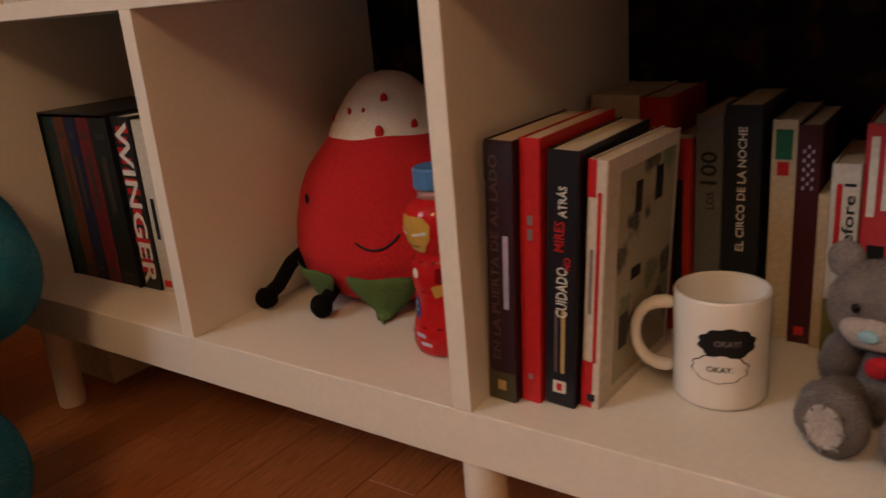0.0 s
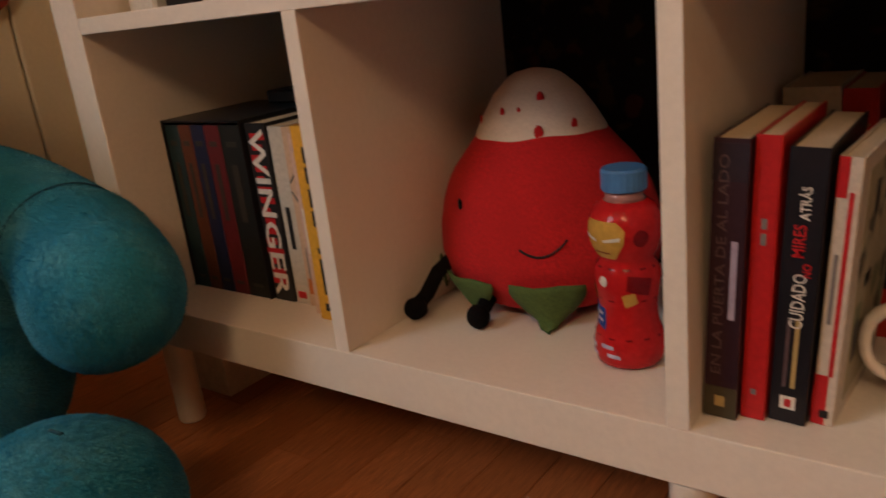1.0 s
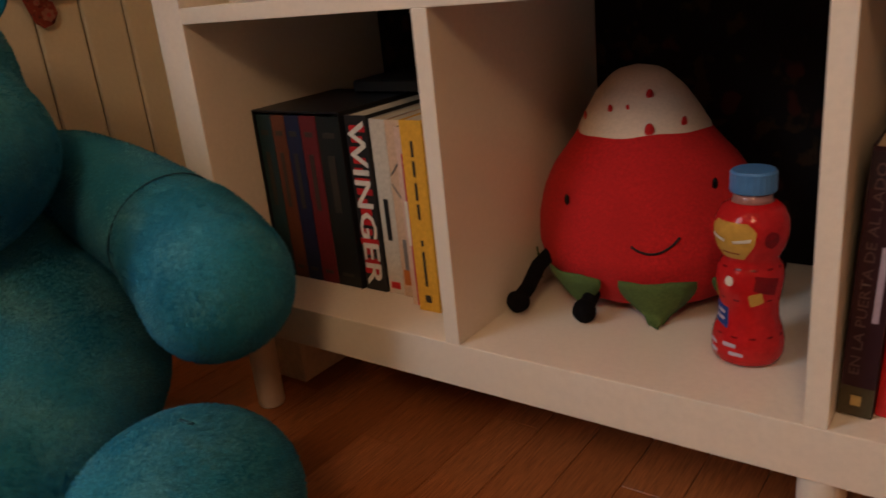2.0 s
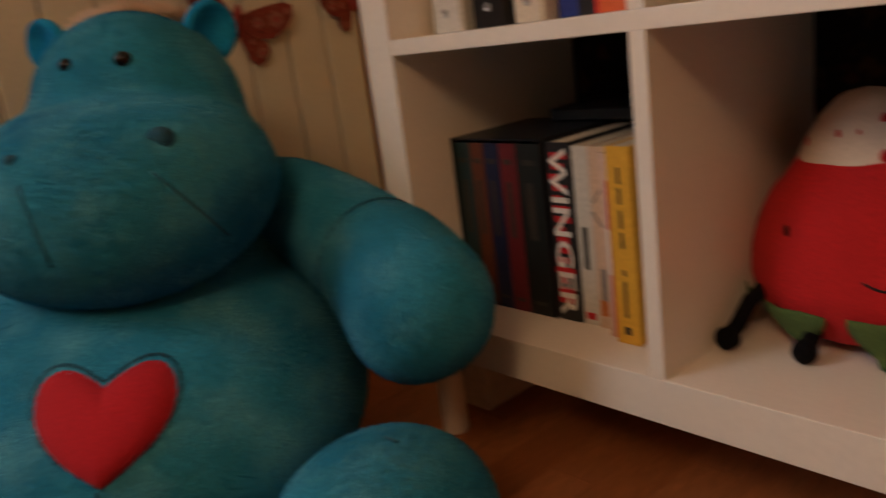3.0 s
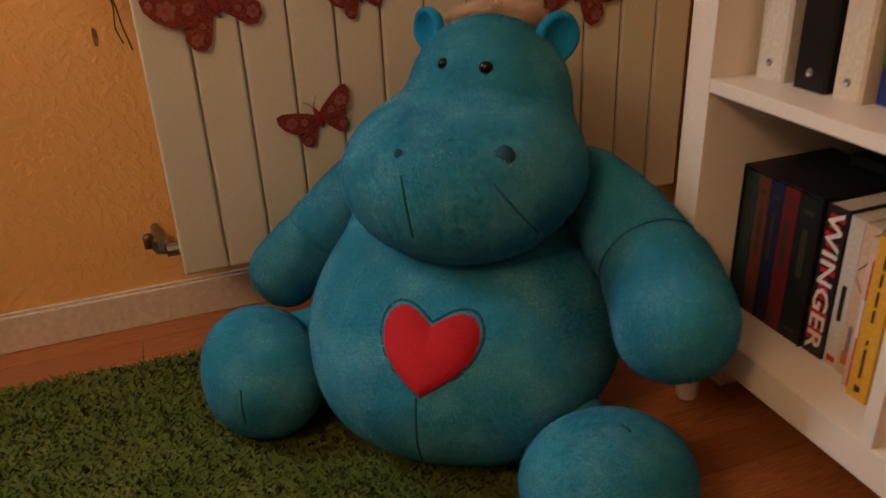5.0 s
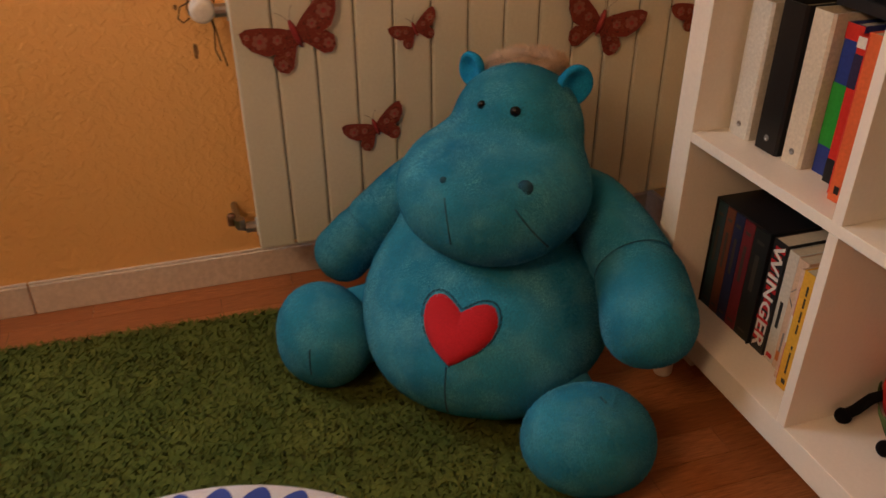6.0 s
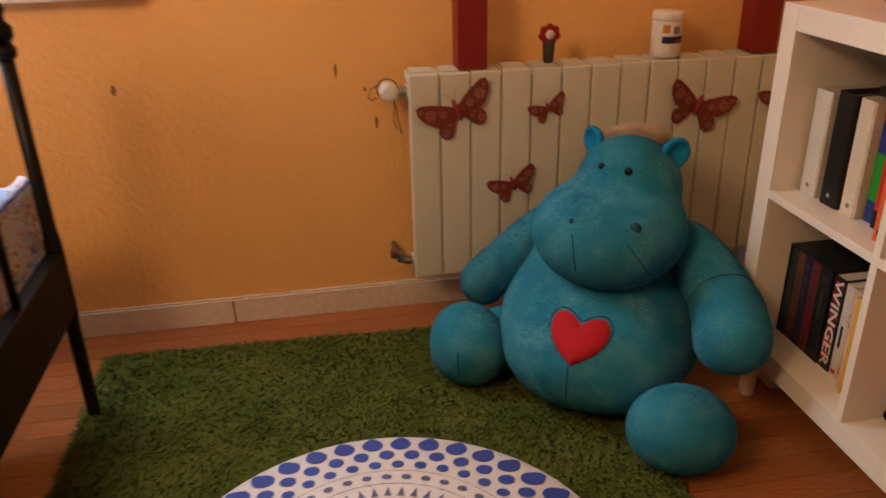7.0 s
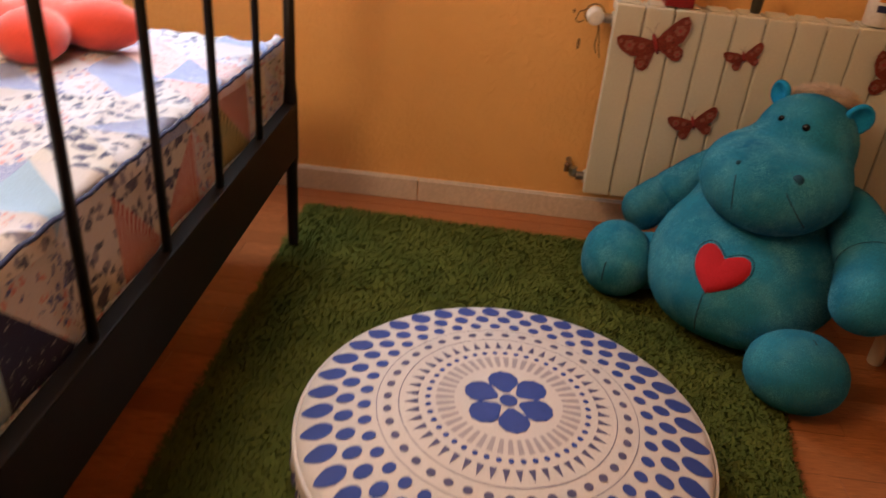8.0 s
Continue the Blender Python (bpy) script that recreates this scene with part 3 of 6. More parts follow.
HC = (0.040, -0.04, 0.42)
seam("mouth_seam", f_head, [(-0.028 + 0.0062 * k - 0.0003 * k * k, -0.30, 0.478 - 0.0225 * k) for k in range(6)], 0.0017, head, (0.0, 0.0, 0.42))
seam("mouth_seam", f_head, [(0.122 + 0.0100 * k, -0.26 + 0.0016 * k * k, 0.466 - 0.0135 * k - 0.0006 * k * k) for k in range(7)], 0.0016, head, HC)
seam("belly_seam", f_body, [(0.010, -0.5, 0.180 - 0.040 * k) for k in range(6)], 0.0018, body, (0.01, 0, 0.20))
seam("foot_seam", f_fl, [(-0.262, -0.5, 0.22 - 0.030 * k) for k in range(8)], 0.0018, hip, (-0.268, -0.16, 0.107))
seam("foot_seam", f_fr, [(0.300 + 0.006 * k, -0.34 - 0.006 * k, 0.40 - 0.012 * k) for k in range(5)], 0.0020, hip, (0.26, -0.31, 0.105))
seam("foot_seam", f_fr, [(0.262 + 0.30 * math.cos(a), -0.27 + 0.05 * math.sin(a), 0.10 + 0.30 * math.sin(a)) for a in [0.15 + 0.13 * k for k in range(13)]], 0.0013, hip, (0.262, -0.30, 0.100), M_SEAM2)

for x, z, r in ((0.068, 0.566, 0.0105), (0.006, 0.569, 0.0090)):
    p = on_skin(f_head, (x, -0.45, z), (0, 1, -0.02))
    part("eye", lathe([(max(0.0004, r * math.cos(a)), 0.85 * r * math.sin(a)) for a in [math.pi * (k / 10 - 0.5) for k in range(11)]], 20), M_EYE, head, "shiny black button eye", True, pose(p.x, p.y + 0.0035, p.z, 90, 0, 0))
for x, z, r in ((0.111, 0.481, 1.25), (-0.026, 0.481, 0.6)):
    p = on_skin(f_head, (x, -0.45, z), (0, 1, 0))
    part("nostril", lathe([(0.002, -0.004), (0.009 * r, -0.002), (0.0105 * r, 0.0008), (0.002, 0.0022)], 16), M_SEAM, head, smooth=True, at=pose(p.x, p.y - 0.001, p.z, 52, 0, 12))

# heart, padded, on the belly
HN = 44
hb = bmesh.new()
rows = []
for i in range(9):
    s = i / 8
    row = []
    for k in range(HN):
        a = 2 * math.pi * k / HN
        hx = 16 * math.sin(a) * abs(math.sin(a)) ** 0.9
        hz = 13 * math.cos(a) - 4 * math.cos(2 * a) - 1.6 * math.cos(3 * a) - 0.6 * math.cos(4 * a) + 1.6
        x, z = 0.0044 * hx * s, 0.0034 * hz * s
        x, z = x * math.cos(0.10) + z * math.sin(0.10), -x * math.sin(0.04) + z * math.cos(0.04)
        q = on_skin(f_body, (x + 0.019, -0.5, z + 0.2365), (0, 1, 0))
        row.append(hb.verts.new((q.x, q.y - 0.015 * (1 - s**4) - 0.001 + 0.004 * s**8, q.z)))
    rows.append(row)
for i in range(8):
    for k in range(HN):
        hb.faces.new((rows[i][k], rows[i][(k + 1) % HN], rows[i + 1][(k + 1) % HN], rows[i + 1][k]))
bmesh.ops.remove_doubles(hb, verts=hb.verts, dist=0.0003)
bmesh.ops.recalc_face_normals(hb, faces=hb.faces)
edge = [v.co.copy() for v in rows[-1]] if rows[-1][0].is_valid else []
part("heart", hb, M_HEART, body, "padded red velour heart", True)
# stitched edge, dark enough to paint the shade line round the heart
if edge:
    part("heart_stitching", tube(edge + edge[:1], 0.003, 8, ends=False), M_SEAM, body, smooth=True)
# tuft of cream yarn behind the ears
bm, _f = blob([((0.062, 0.110, 0.598), (0.072, 0.045, 0.022), (0, 0, 20))], (0.062, 0.110, 0.598), 0.02, 0.008, 40, 20, 40)
tuft = part("tuft", bm, M_TUFT, head, "pale cream yarn tuft", True)

# short pile on the plush
fur_rng = np.random.default_rng(5)


def pile_on(ob, count, length, material=None, broad=1.0):
    """Short combed hairs over a stuffed part, shaded with the skin's own normals."""
    me = ob.data
    me.calc_loop_triangles()
    v = np.empty(len(me.vertices) * 3)
    me.vertices.foreach_get("co", v)
    v = v.reshape(-1, 3)
    vn = np.empty(len(me.vertices) * 3)
    me.vertices.foreach_get("normal", vn)
    vn = vn.reshape(-1, 3)
    t = np.empty(len(me.loop_triangles) * 3, np.int32)
    me.loop_triangles.foreach_get("vertices", t)
    t = t.reshape(-1, 3)
    a, b, c = v[t[:, 0]], v[t[:, 1]], v[t[:, 2]]
    size = np.linalg.norm(np.cross(b - a, c - a), axis=1)
    pick = fur_rng.choice(len(t), count, p=size / size.sum())
    r1, r2 = np.sqrt(fur_rng.random(count)), fur_rng.random(count)
    w = np.stack([1 - r1, r1 * (1 - r2), r1 * r2], -1)
    p = np.einsum("nk,nkj->nj", w, v[t[pick]])
    n = np.einsum("nk,nkj->nj", w, vn[t[pick]])
    n /= np.linalg.norm(n, axis=1, keepdims=True) + 1e-9
    near = np.full(count, 9.0)
    for sp in SEAMS:
        near = np.minimum(near, ((p - np.array(sp)) ** 2).sum(1))
    p, n = p[near > 0.0030**2], n[near > 0.0030**2]
    count = len(p)
    g = np.array([0.15, 0.0, -1.0]) + 0.6 * fur_rng.normal(size=(count, 3))
    sway = np.stack([np.sin(p[:, 1] * 21 + p[:, 2] * 13), np.sin(p[:, 2] * 17 + p[:, 0] * 19), np.zeros(count)], -1)
    g += 0.8 * sway
    g -= n * (g * n).sum(1, keepdims=True)
    g /= np.linalg.norm(g, axis=1, keepdims=True) + 1e-9
    d = 0.50 * n + 0.86 * g
    s = np.cross(d, n)
    s /= np.linalg.norm(s, axis=1, keepdims=True) + 1e-9
    ln = length * fur_rng.uniform(0.6, 1.3, (count, 1))
    wd = fur_rng.uniform(0.0004, 0.0009, (count, 1)) * broad
    q = np.stack([p - s * wd - n * 0.0005, p + s * wd - n * 0.0005, p + d * ln], 1).reshape(-1, 3)
    hair = bpy.data.meshes.new("fur")
    hair.from_pydata(q.tolist(), [], np.arange(3 * count).reshape(-1, 3).tolist())
    hair.materials.append(material or M_FUR)
    nn = np.repeat(n + 0.25 * d, 3, axis=0)
    nn /= np.linalg.norm(nn, axis=1, keepdims=True)
    hair.normals_split_custom_set_from_vertices(nn.tolist())
    tagged(part("fur", hair, None, ob), kind="stuff")


for ob in list(hip.children):
    base = ob.name.split(".")[0]
    if base in ("body", "head"):
        pile_on(ob, 110000 if base == "body" else 80000, 0.0046)
    elif base in ("forearm", "foot", "upper_arm"):
        pile_on(ob, 26000, 0.0044)

pile_on(tuft, 9000, 0.022, fur_mat("cream_yarn", (0.78, 0.63, 0.48), (0.86, 0.74, 0.60), (0.62, 0.47, 0.33)), 1.2)

# ---- shaggy green rug ----
rng = np.random.default_rng(7)
rug = thing("rug", pose(0, 0, 0), "shaggy green pile rug on the floor", "rug")
RUG = [(-1.505, -1.075), (-1.495, -1.10), (0.25, -1.115), (0.27, -1.09), (0.25, 0.11), (0.22, 0.135), (-0.60, 0.178), (-0.75, 0.205), (-1.44, 0.235), (-1.465, 0.21)]
bm = bmesh.new()
lowv = [bm.verts.new((x, y, 0.001)) for x, y in RUG]
topv = [bm.verts.new((x * 0.995 - 0.003, y * 0.99 - 0.005, 0.011)) for x, y in RUG]
bm.faces.new(topv)
bm.faces.new(lowv[::-1])
for k in range(len(RUG)):
    bm.faces.new((lowv[k], lowv[(k + 1) % len(RUG)], topv[(k + 1) % len(RUG)], topv[k]))
bmesh.ops.recalc_face_normals(bm, faces=bm.faces)
part("rug_backing", bm, M_RUGB, rug)


def inside(px, py, poly):
    hit = np.zeros(len(px), bool)
    for (x0, y0), (x1, y1) in zip(poly, poly[1:] + poly[:1]):
        cross = ((y0 > py) != (y1 > py)) & (px < (x1 - x0) * (py - y0) / (y1 - y0 + 1e-12) + x0)
        hit ^= cross
    return hit


N = 210000
px, py = rng.uniform(-1.52, 0.28, N), rng.uniform(-1.13, 0.25, N)
ok = inside(px, py, RUG)
px, py = px[ok], py[ok]
N = len(px)
lean_dir = rng.uniform(0, 2 * np.pi, N)
drift = np.array([noise.noise((x * 5, y * 5, 0.3)) for x, y in zip(px[::1], py[::1])])
lean_dir = lean_dir + drift * 1.5
ln = rng.uniform(0.007, 0.017, N)
hh = rng.uniform(0.009, 0.016, N) * (1 + 0.2 * drift)
wd = rng.uniform(0.0010, 0.0020, N)
dx, dy = np.cos(lean_dir), np.sin(lean_dir)
vs = np.empty((N, 4, 3))
vs[:, 0] = np.stack([px - dy * wd, py + dx * wd, np.full(N, 0.010)], -1)
vs[:, 1] = np.stack([px + dy * wd, py - dx * wd, np.full(N, 0.010)], -1)
vs[:, 2] = np.stack([px + dx * ln * 0.55 + dy * wd * 0.8, py + dy * ln * 0.55 - dx * wd * 0.8, 0.010 + hh * 0.8], -1)
vs[:, 3] = np.stack([px + dx * ln, py + dy * ln, 0.010 + hh], -1)
ids = np.arange(N)[:, None] * 4
me = bpy.data.meshes.new("shag")
me.from_pydata(vs.reshape(-1, 3).tolist(), [], (ids + np.array([0, 1, 2])).tolist() + (ids + np.array([0, 2, 3])).tolist())
me.materials.append(M_RUG)
un = np.stack([dx * 0.16, dy * 0.16, np.ones(N)], -1)
un /= np.linalg.norm(un, axis=1, keepdims=True)
me.normals_split_custom_set_from_vertices(np.repeat(un, 4, axis=0).tolist())
tagged(part("shag", me, None, rug), kind="stuff")

# ---- round floor pouf with a printed cover ----
pouf = thing("floor_pouf", pose(-0.444, -0.447, 0.024, 0, 0, 12), "white round floor pouf with a blue mandala print", "pouf")
PR = 0.385


def pouf_z(r):
    return 0.190 - 0.055 * (r / PR) ** 2.4


prof = [(0.001, 0.002), (0.30, 0.0), (0.36, 0.012), (0.392, 0.045), (0.400, 0.080), (0.396, 0.112)]
prof += [(PR * s, pouf_z(PR * s)) for s in (1.0, 0.96, 0.9, 0.8, 0.7, 0.6, 0.5, 0.4, 0.3, 0.2, 0.1, 0.01)]
bm = lathe(prof, 144)
for v in bm.verts:
    if 0.02 < v.co.z < 0.118:
        a = math.atan2(v.co.y, v.co.x)
        f = 1 + 0.010 * math.sin(30 * a + 2 * math.sin(3 * a)) * noise.noise((3 * math.cos(a), 3 * math.sin(a), 8 * v.co.z)) - 0.006
        v.co.x, v.co.y = v.co.x * f, v.co.y * f
part("cover", bm, M_POUF, pouf, smooth=True)


def motif(shape, r, count, phase=0.0, bm=None):
    """Repeats one printed shape round the cover: points (along the radius, across) in metres about the radius r."""
    bm = bm or bmesh.new()
    for k in range(count):
        a = 2 * math.pi * (k + phase) / count
        vs = []
        for dr, w in shape:
            rr = r + dr
            aa = a + w / rr
            z = pouf_z(rr) if rr <= PR else 0.112 + (PR - rr) * 1.6
            vs.append(bm.verts.new((min(rr, 0.4005) * math.cos(aa), min(rr, 0.4005) * math.sin(aa), z + 0.0009)))
        bm.faces.new(vs)
    return bm


def prints(name, shape, r, count, phase, material, label=""):
    """The same printed shape set round the cover one by one."""
    me = mesh_of(motif(shape, r, 1), name, material)
    bm = bmesh.new()
    vs = []
    for dr, w in shape:
        rr = r + dr
        vs.append(bm.verts.new((rr * math.cos(w / rr), rr * math.sin(w / rr), pouf_z(rr) + 0.0009)))
    bm.faces.new(vs)
    bm.to_mesh(me)
    bm.free()
    for k in range(count):
        part(name, me, None, pouf, label, at=pose(0, 0, 0, 0, 0, 360 * (k + phase) / count))


def oval(a, b, n=12, point=0.0):
    return [(a * math.cos(2 * math.pi * k / n), b * math.sin(2 * math.pi * k / n) * (1 - point * max(0, math.cos(2 * math.pi * k / n)))) for k in range(n)]


def ring(r, w, bm=None):
    bm = bm or bmesh.new()
    n = 96
    for k in range(n):
        a0, a1 = 2 * math.pi * k / n, 2 * math.pi * (k + 1) / n
        q = [(r, a0), (r + w, a0), (r + w, a1), (r, a1)]
        bm.faces.new([bm.verts.new((rr * math.cos(a), rr * math.sin(a), pouf_z(rr) + 0.0009)) for rr, a in q])
    return bm


petal = [(-0.030, -0.005), (0.002, -0.029), (0.018, -0.030), (0.030, -0.019), (0.035, 0.0), (0.030, 0.019), (0.018, 0.030), (0.002, 0.029), (-0.030, 0.005)]
prints("flower_petal", petal, 0.052, 6, 0.0, M_POUFB, "printed blue petal")
bm = bmesh.new()
bm.faces.new([bm.verts.new((0.017 * math.cos(2 * math.pi * k / 20), 0.017 * math.sin(2 * math.pi * k / 20), pouf_z(0.01) + 0.0009)) for k in range(20)])
part("flower_eye", bm, M_POUFB, pouf)
prints("grey_tick", [(-0.017, -0.0035), (0.017, -0.0055), (0.017, 0.0055), (-0.017, 0.0035)], 0.118, 44, 0.0, M_POUFG)
prints("dot", oval(0.006, 0.0055, 8), 0.149, 44, 0.0, M_POUFB)
prints("dart", [(-0.013, -0.0065), (0.013, 0.0), (-0.013, 0.0065)], 0.180, 48, 0.5, M_POUFL)
part("outline_ring", ring(0.202, 0.0014), M_POUFL, pouf)
prints("blot", oval(0.008, 0.009, 10), 0.224, 40, 0.0, M_POUFL)
part("outline_ring", ring(0.243, 0.0012), M_POUFL, pouf)
prints("small_oval", oval(0.013, 0.0115, 12), 0.266, 40, 0.5, M_POUFB)
prints("oval", oval(0.018, 0.0145, 14), 0.303, 40, 0.0, M_POUFB)
prints("outer_petal", oval(0.030, 0.0205, 16, 0.35), 0.352, 40, 0.5, M_POUFB)
bm = bmesh.new()
for k in range(60):
    a = 2 * math.pi * k / 60
    for z0, h, w in ((0.085, 0.016, 0.013), (0.052, 0.012, 0.013)):
        vs = []
        for q in range(10):
            c, s = math.cos(2 * math.pi * q / 10), math.sin(2 * math.pi * q / 10)
            aa = a + (0.5 if z0 < 0.06 else 0) * 2 * math.pi / 60 + w * c / 0.4
            z = z0 + h * s
            r = 0.4010 - 14.0 * (z - 0.080) ** 2
            vs.append(bm.verts.new((r * math.cos(aa), r * math.sin(aa), z)))
        bm.faces.new(vs)
part("side_print", bm, M_POUFL, pouf)
part("piping", tube([(0.392 * math.cos(2 * math.pi * k / 72), 0.392 * math.sin(2 * math.pi * k / 72), 0.124) for k in range(73)], 0.004, 8, ends=False), M_POUF, pouf, smooth=True)

# ---- bed: black metal frame, mattress, patchwork quilt ----
BX0, BX1, BY0, BY1 = -1.248, 0.345, -1.075, -3.05
bed = thing("bed", None, "black metal bed frame with an arched barred footboard", "bed")
part("foot_rail", box(BX0 + 0.005, BX1 - 0.005, BY0 - 0.016, BY0 + 0.016, 0.295, 0.448, 0.004), M_BLACKW, bed)
part("side_rail", box(BX0 - 0.012, BX0 + 0.012, BY1, BY0 - 0.02, 0.30, 0.42, 0.004), M_BLACKW, bed)
part("side_rail", box(BX1 - 0.012, BX1 + 0.012, BY1, BY0 - 0.02, 0.30, 0.42, 0.004), M_BLACKW, bed)
BARS = [BX0 + (BX1 - BX0) * k / 6 for k in range(1, 6)]


def arch(x):
    u = (x - BX0) / (BX1 - BX0)
    return 0.885 + 0.32 * math.sin(math.pi * u) ** 0.8


for bxx in BARS:
    bar = part("bar", tube([(bxx, BY0, 0.44), (bxx, BY0, arch(bxx))], 0.0085, 10), M_BLACK, bed, smooth=True)
part("arch_rail", tube([(BX0 + (BX1 - BX0) * k / 32, BY0, arch(BX0 + (BX1 - BX0) * k / 32)) for k in range(33)], 0.011, 10), M_BLACK, bed, smooth=True)
for ex in (BX0, BX1):
    po = part("post", lathe([(0.019, 0.0), (0.019, 0.012), (0.015, 0.016), (0.016, 0.26), (0.019, 0.29), (0.019, 0.46), (0.015, 0.50), (0.0145, 0.86)], 16), M_BLACK, bed, smooth=True, at=pose(ex, BY0, 0))
    part("finial", lathe([(0.0145, 0.86), (0.022, 0.868), (0.0225, 0.882), (0.016, 0.892), (0.024, 0.905), (0.024, 0.922), (0.013, 0.934), (0.013, 0.944), (0.018, 0.955), (0.013, 0.968), (0.003, 0.972)], 16), M_BLACK, po, smooth=True)
    part("head_post", lathe([(0.018, 0.0), (0.016, 1.2)], 12), M_BLACK, bed, smooth=True, at=pose(ex, BY1, 0))
part("head_rail", tube([(BX0, BY1, 1.18), (BX1, BY1, 1.18)], 0.012, 10), M_BLACK, bed, smooth=True)
part("slat_base", box(BX0 + 0.015, BX1 - 0.015, BY1 + 0.01, BY0 - 0.03, 0.36, 0.39), M_BLACKW, bed)
mat_ = thing("mattress", None, "pale thick mattress on the bed frame", "mattress")
part("mattress_body", box(-1.255, 0.33, BY1 + 0.03, -1.125, 0.3905, 0.580, 0.03, 3), M_MATTRESS, mat_)

QUILT = [
    print_mat("quilt_white_floral", (0.50, 0.53, 0.64), (0.05, 0.09, 0.38), 56, 0.42, (0.50, 0.22, 0.26)),
    surface("quilt_pale_blue", (0.30, 0.48, 0.72), 0.88, 0.92, 10, 300, 0.2),
    wave_mat("quilt_blue_stripe", (0.10, 0.17, 0.47), (0.50, 0.58, 0.78), 38, "X"),
    print_mat("quilt_pink_dots", (0.56, 0.48, 0.54), (0.50, 0.10, 0.14), 90, 0.34),
    print_mat("quilt_navy_floral", (0.016, 0.024, 0.090), (0.35, 0.38, 0.48), 70, 0.26),
    wave_mat("quilt_cream_stripe", (0.40, 0.38, 0.20), (0.025, 0.025, 0.018), 24, "X", 0.66, 0.76),
    wave_mat("quilt_red_check", (0.55, 0.46, 0.46), (0.34, 0.018, 0.028), 30, "X", 0.40, 0.52),
    surface("quilt_white", (0.52, 0.54, 0.62), 0.88, 0.94, 10, 300, 0.2),
    print_mat("quilt_cream_floral", (0.54, 0.53, 0.52), (0.34, 0.045, 0.050), 55, 0.42, (0.08, 0.13, 0.09)),
    print_mat("quilt_sketch_print", (0.54, 0.56, 0.64), (0.05, 0.07, 0.16), 44, 0.46, (0.18, 0.20, 0.34)),
    print_mat("quilt_grey_floral", (0.50, 0.51, 0.54), (0.022, 0.032, 0.11), 36, 0.54),
]
quilt = thing("patchwork_quilt", None, "patchwork quilt in blue, white, pink and red over the bed", "quilt")


def quilt_at(u, v):
    """The quilt's surface: u across the bed from its wall side, v from the hem at the foot up and over the top."""
    x = -1.315 + u
    drop = 0.185
    crown = 0.045 * min(1.0, max(0.0, (x + 1.3) / 1.2)) - 0.022
    if v < drop:
        z = 0.425 + v * (1 + crown / drop)
        return Vector((x, -1.112 + 0.005 * math.sin(u * 23) + 0.006 * (1 - v / drop), z))
    w = v - drop
    r = 0.024
    if w < r * 1.57:
        a = w / r
        return Vector((x, -1.112 - r * (1 - math.cos(a)), 0.610 + crown + r * math.sin(a) * 0.6))
    w -= r * 1.57
    z = 0.6245 + crown * max(0.0, 1 - w / 0.6) + min(1.0, w / 0.1) * (0.014 * noise.noise((x * 3.0, w * 3.0, 0)) + 0.009 * noise.noise((x * 9, w * 13, 3)))
    side = max(0.0, -1.245 - x) + max(0.0, x - 0.33)
    return Vector((x, -1.136 - w, z - 0.9 * side))


def patch(corners, material):
    """One sewn piece: a small raised pad with sunken seams."""
    n = 8
    bm = bmesh.new()
    pts = {}
    tri = len(corners) == 3
    c = [Vector(q) for q in corners]
    def uv(i, j):
        s, t = i / n, j / n
        return c[0] + (c[1] - c[0]) * s + (c[2] - c[0]) * t if tri else (c[0] * (1 - s) + c[1] * s) * (1 - t) + (c[3] * (1 - s) + c[2] * s) * t
    for i in range(n + 1):
        for j in range(n + 1 - (i if tri else 0)):
            q = uv(i, j)
            e = min(i, j, n - i - j) if tri else min(i, j, n - i, n - j)
            p = quilt_at(q.x, q.y)
            du = quilt_at(q.x + 0.004, q.y) - p
            dv = quilt_at(q.x, q.y + 0.004) - p
            nor = du.cross(dv).normalized()
            pts[i, j] = bm.verts.new(p + nor * (0.0 if e == 0 else 0.004 if e == 1 else 0.006))
    for i in range(n):
        for j in range(n - (i if tri else 0)):
            if not tri:
                bm.faces.new((pts[i, j], pts[i + 1, j], pts[i + 1, j + 1], pts[i, j + 1]))
            else:
                bm.faces.new((pts[i, j], pts[i + 1, j], pts[i, j + 1]))
                if (i + 1, j + 1) in pts:
                    bm.faces.new((pts[i + 1, j], pts[i + 1, j + 1], pts[i, j + 1]))
    bmesh.ops.recalc_face_normals(bm, faces=bm.faces)
    part("patch", bm, material, quilt, smooth=True)


qr = random.Random(11)
TOPSET = [0, 9, 0, 7, 2, 0, 9, 2, 1, 0, 3, 10]
SIDESET = [9, 10, 6, 5, 9, 10, 4, 0, 8, 1, 10]
PS = 0.160
for r in range(9):
    for k in range(11):
        u0, u1, v0, v1 = k * PS, (k + 1) * PS, r * PS, (r + 1) * PS
        pick = SIDESET if r == 0 else TOPSET
        a, b = qr.choice(pick), qr.choice(pick)
        while b == a:
            b = qr.choice(pick)
        if qr.random() < 0.5:
            patch([(u0, v0), (u1, v0), (u0, v1)], QUILT[a])
            patch([(u1, v1), (u0, v1), (u1, v0)], QUILT[b])
        else:
            patch([(u0, v0), (u1, v0), (u1, v1)], QUILT[a])
            patch([(u0, v0), (u1, v1), (u0, v1)], QUILT[b])
# navy border tube that also paints the dark shade line along the fold
part("edge_binding", tube([quilt_at(0.02 * k, 0.190) + Vector((0, 0.004, 0.002 * math.sin(k * 1.7))) for k in range(84)], 0.0040, 8), QUILT[4], quilt, smooth=True)
part("hem", tube([quilt_at(0.03 * k, 0.0) for k in range(56)], 0.006, 8), QUILT[8], quilt, smooth=True)


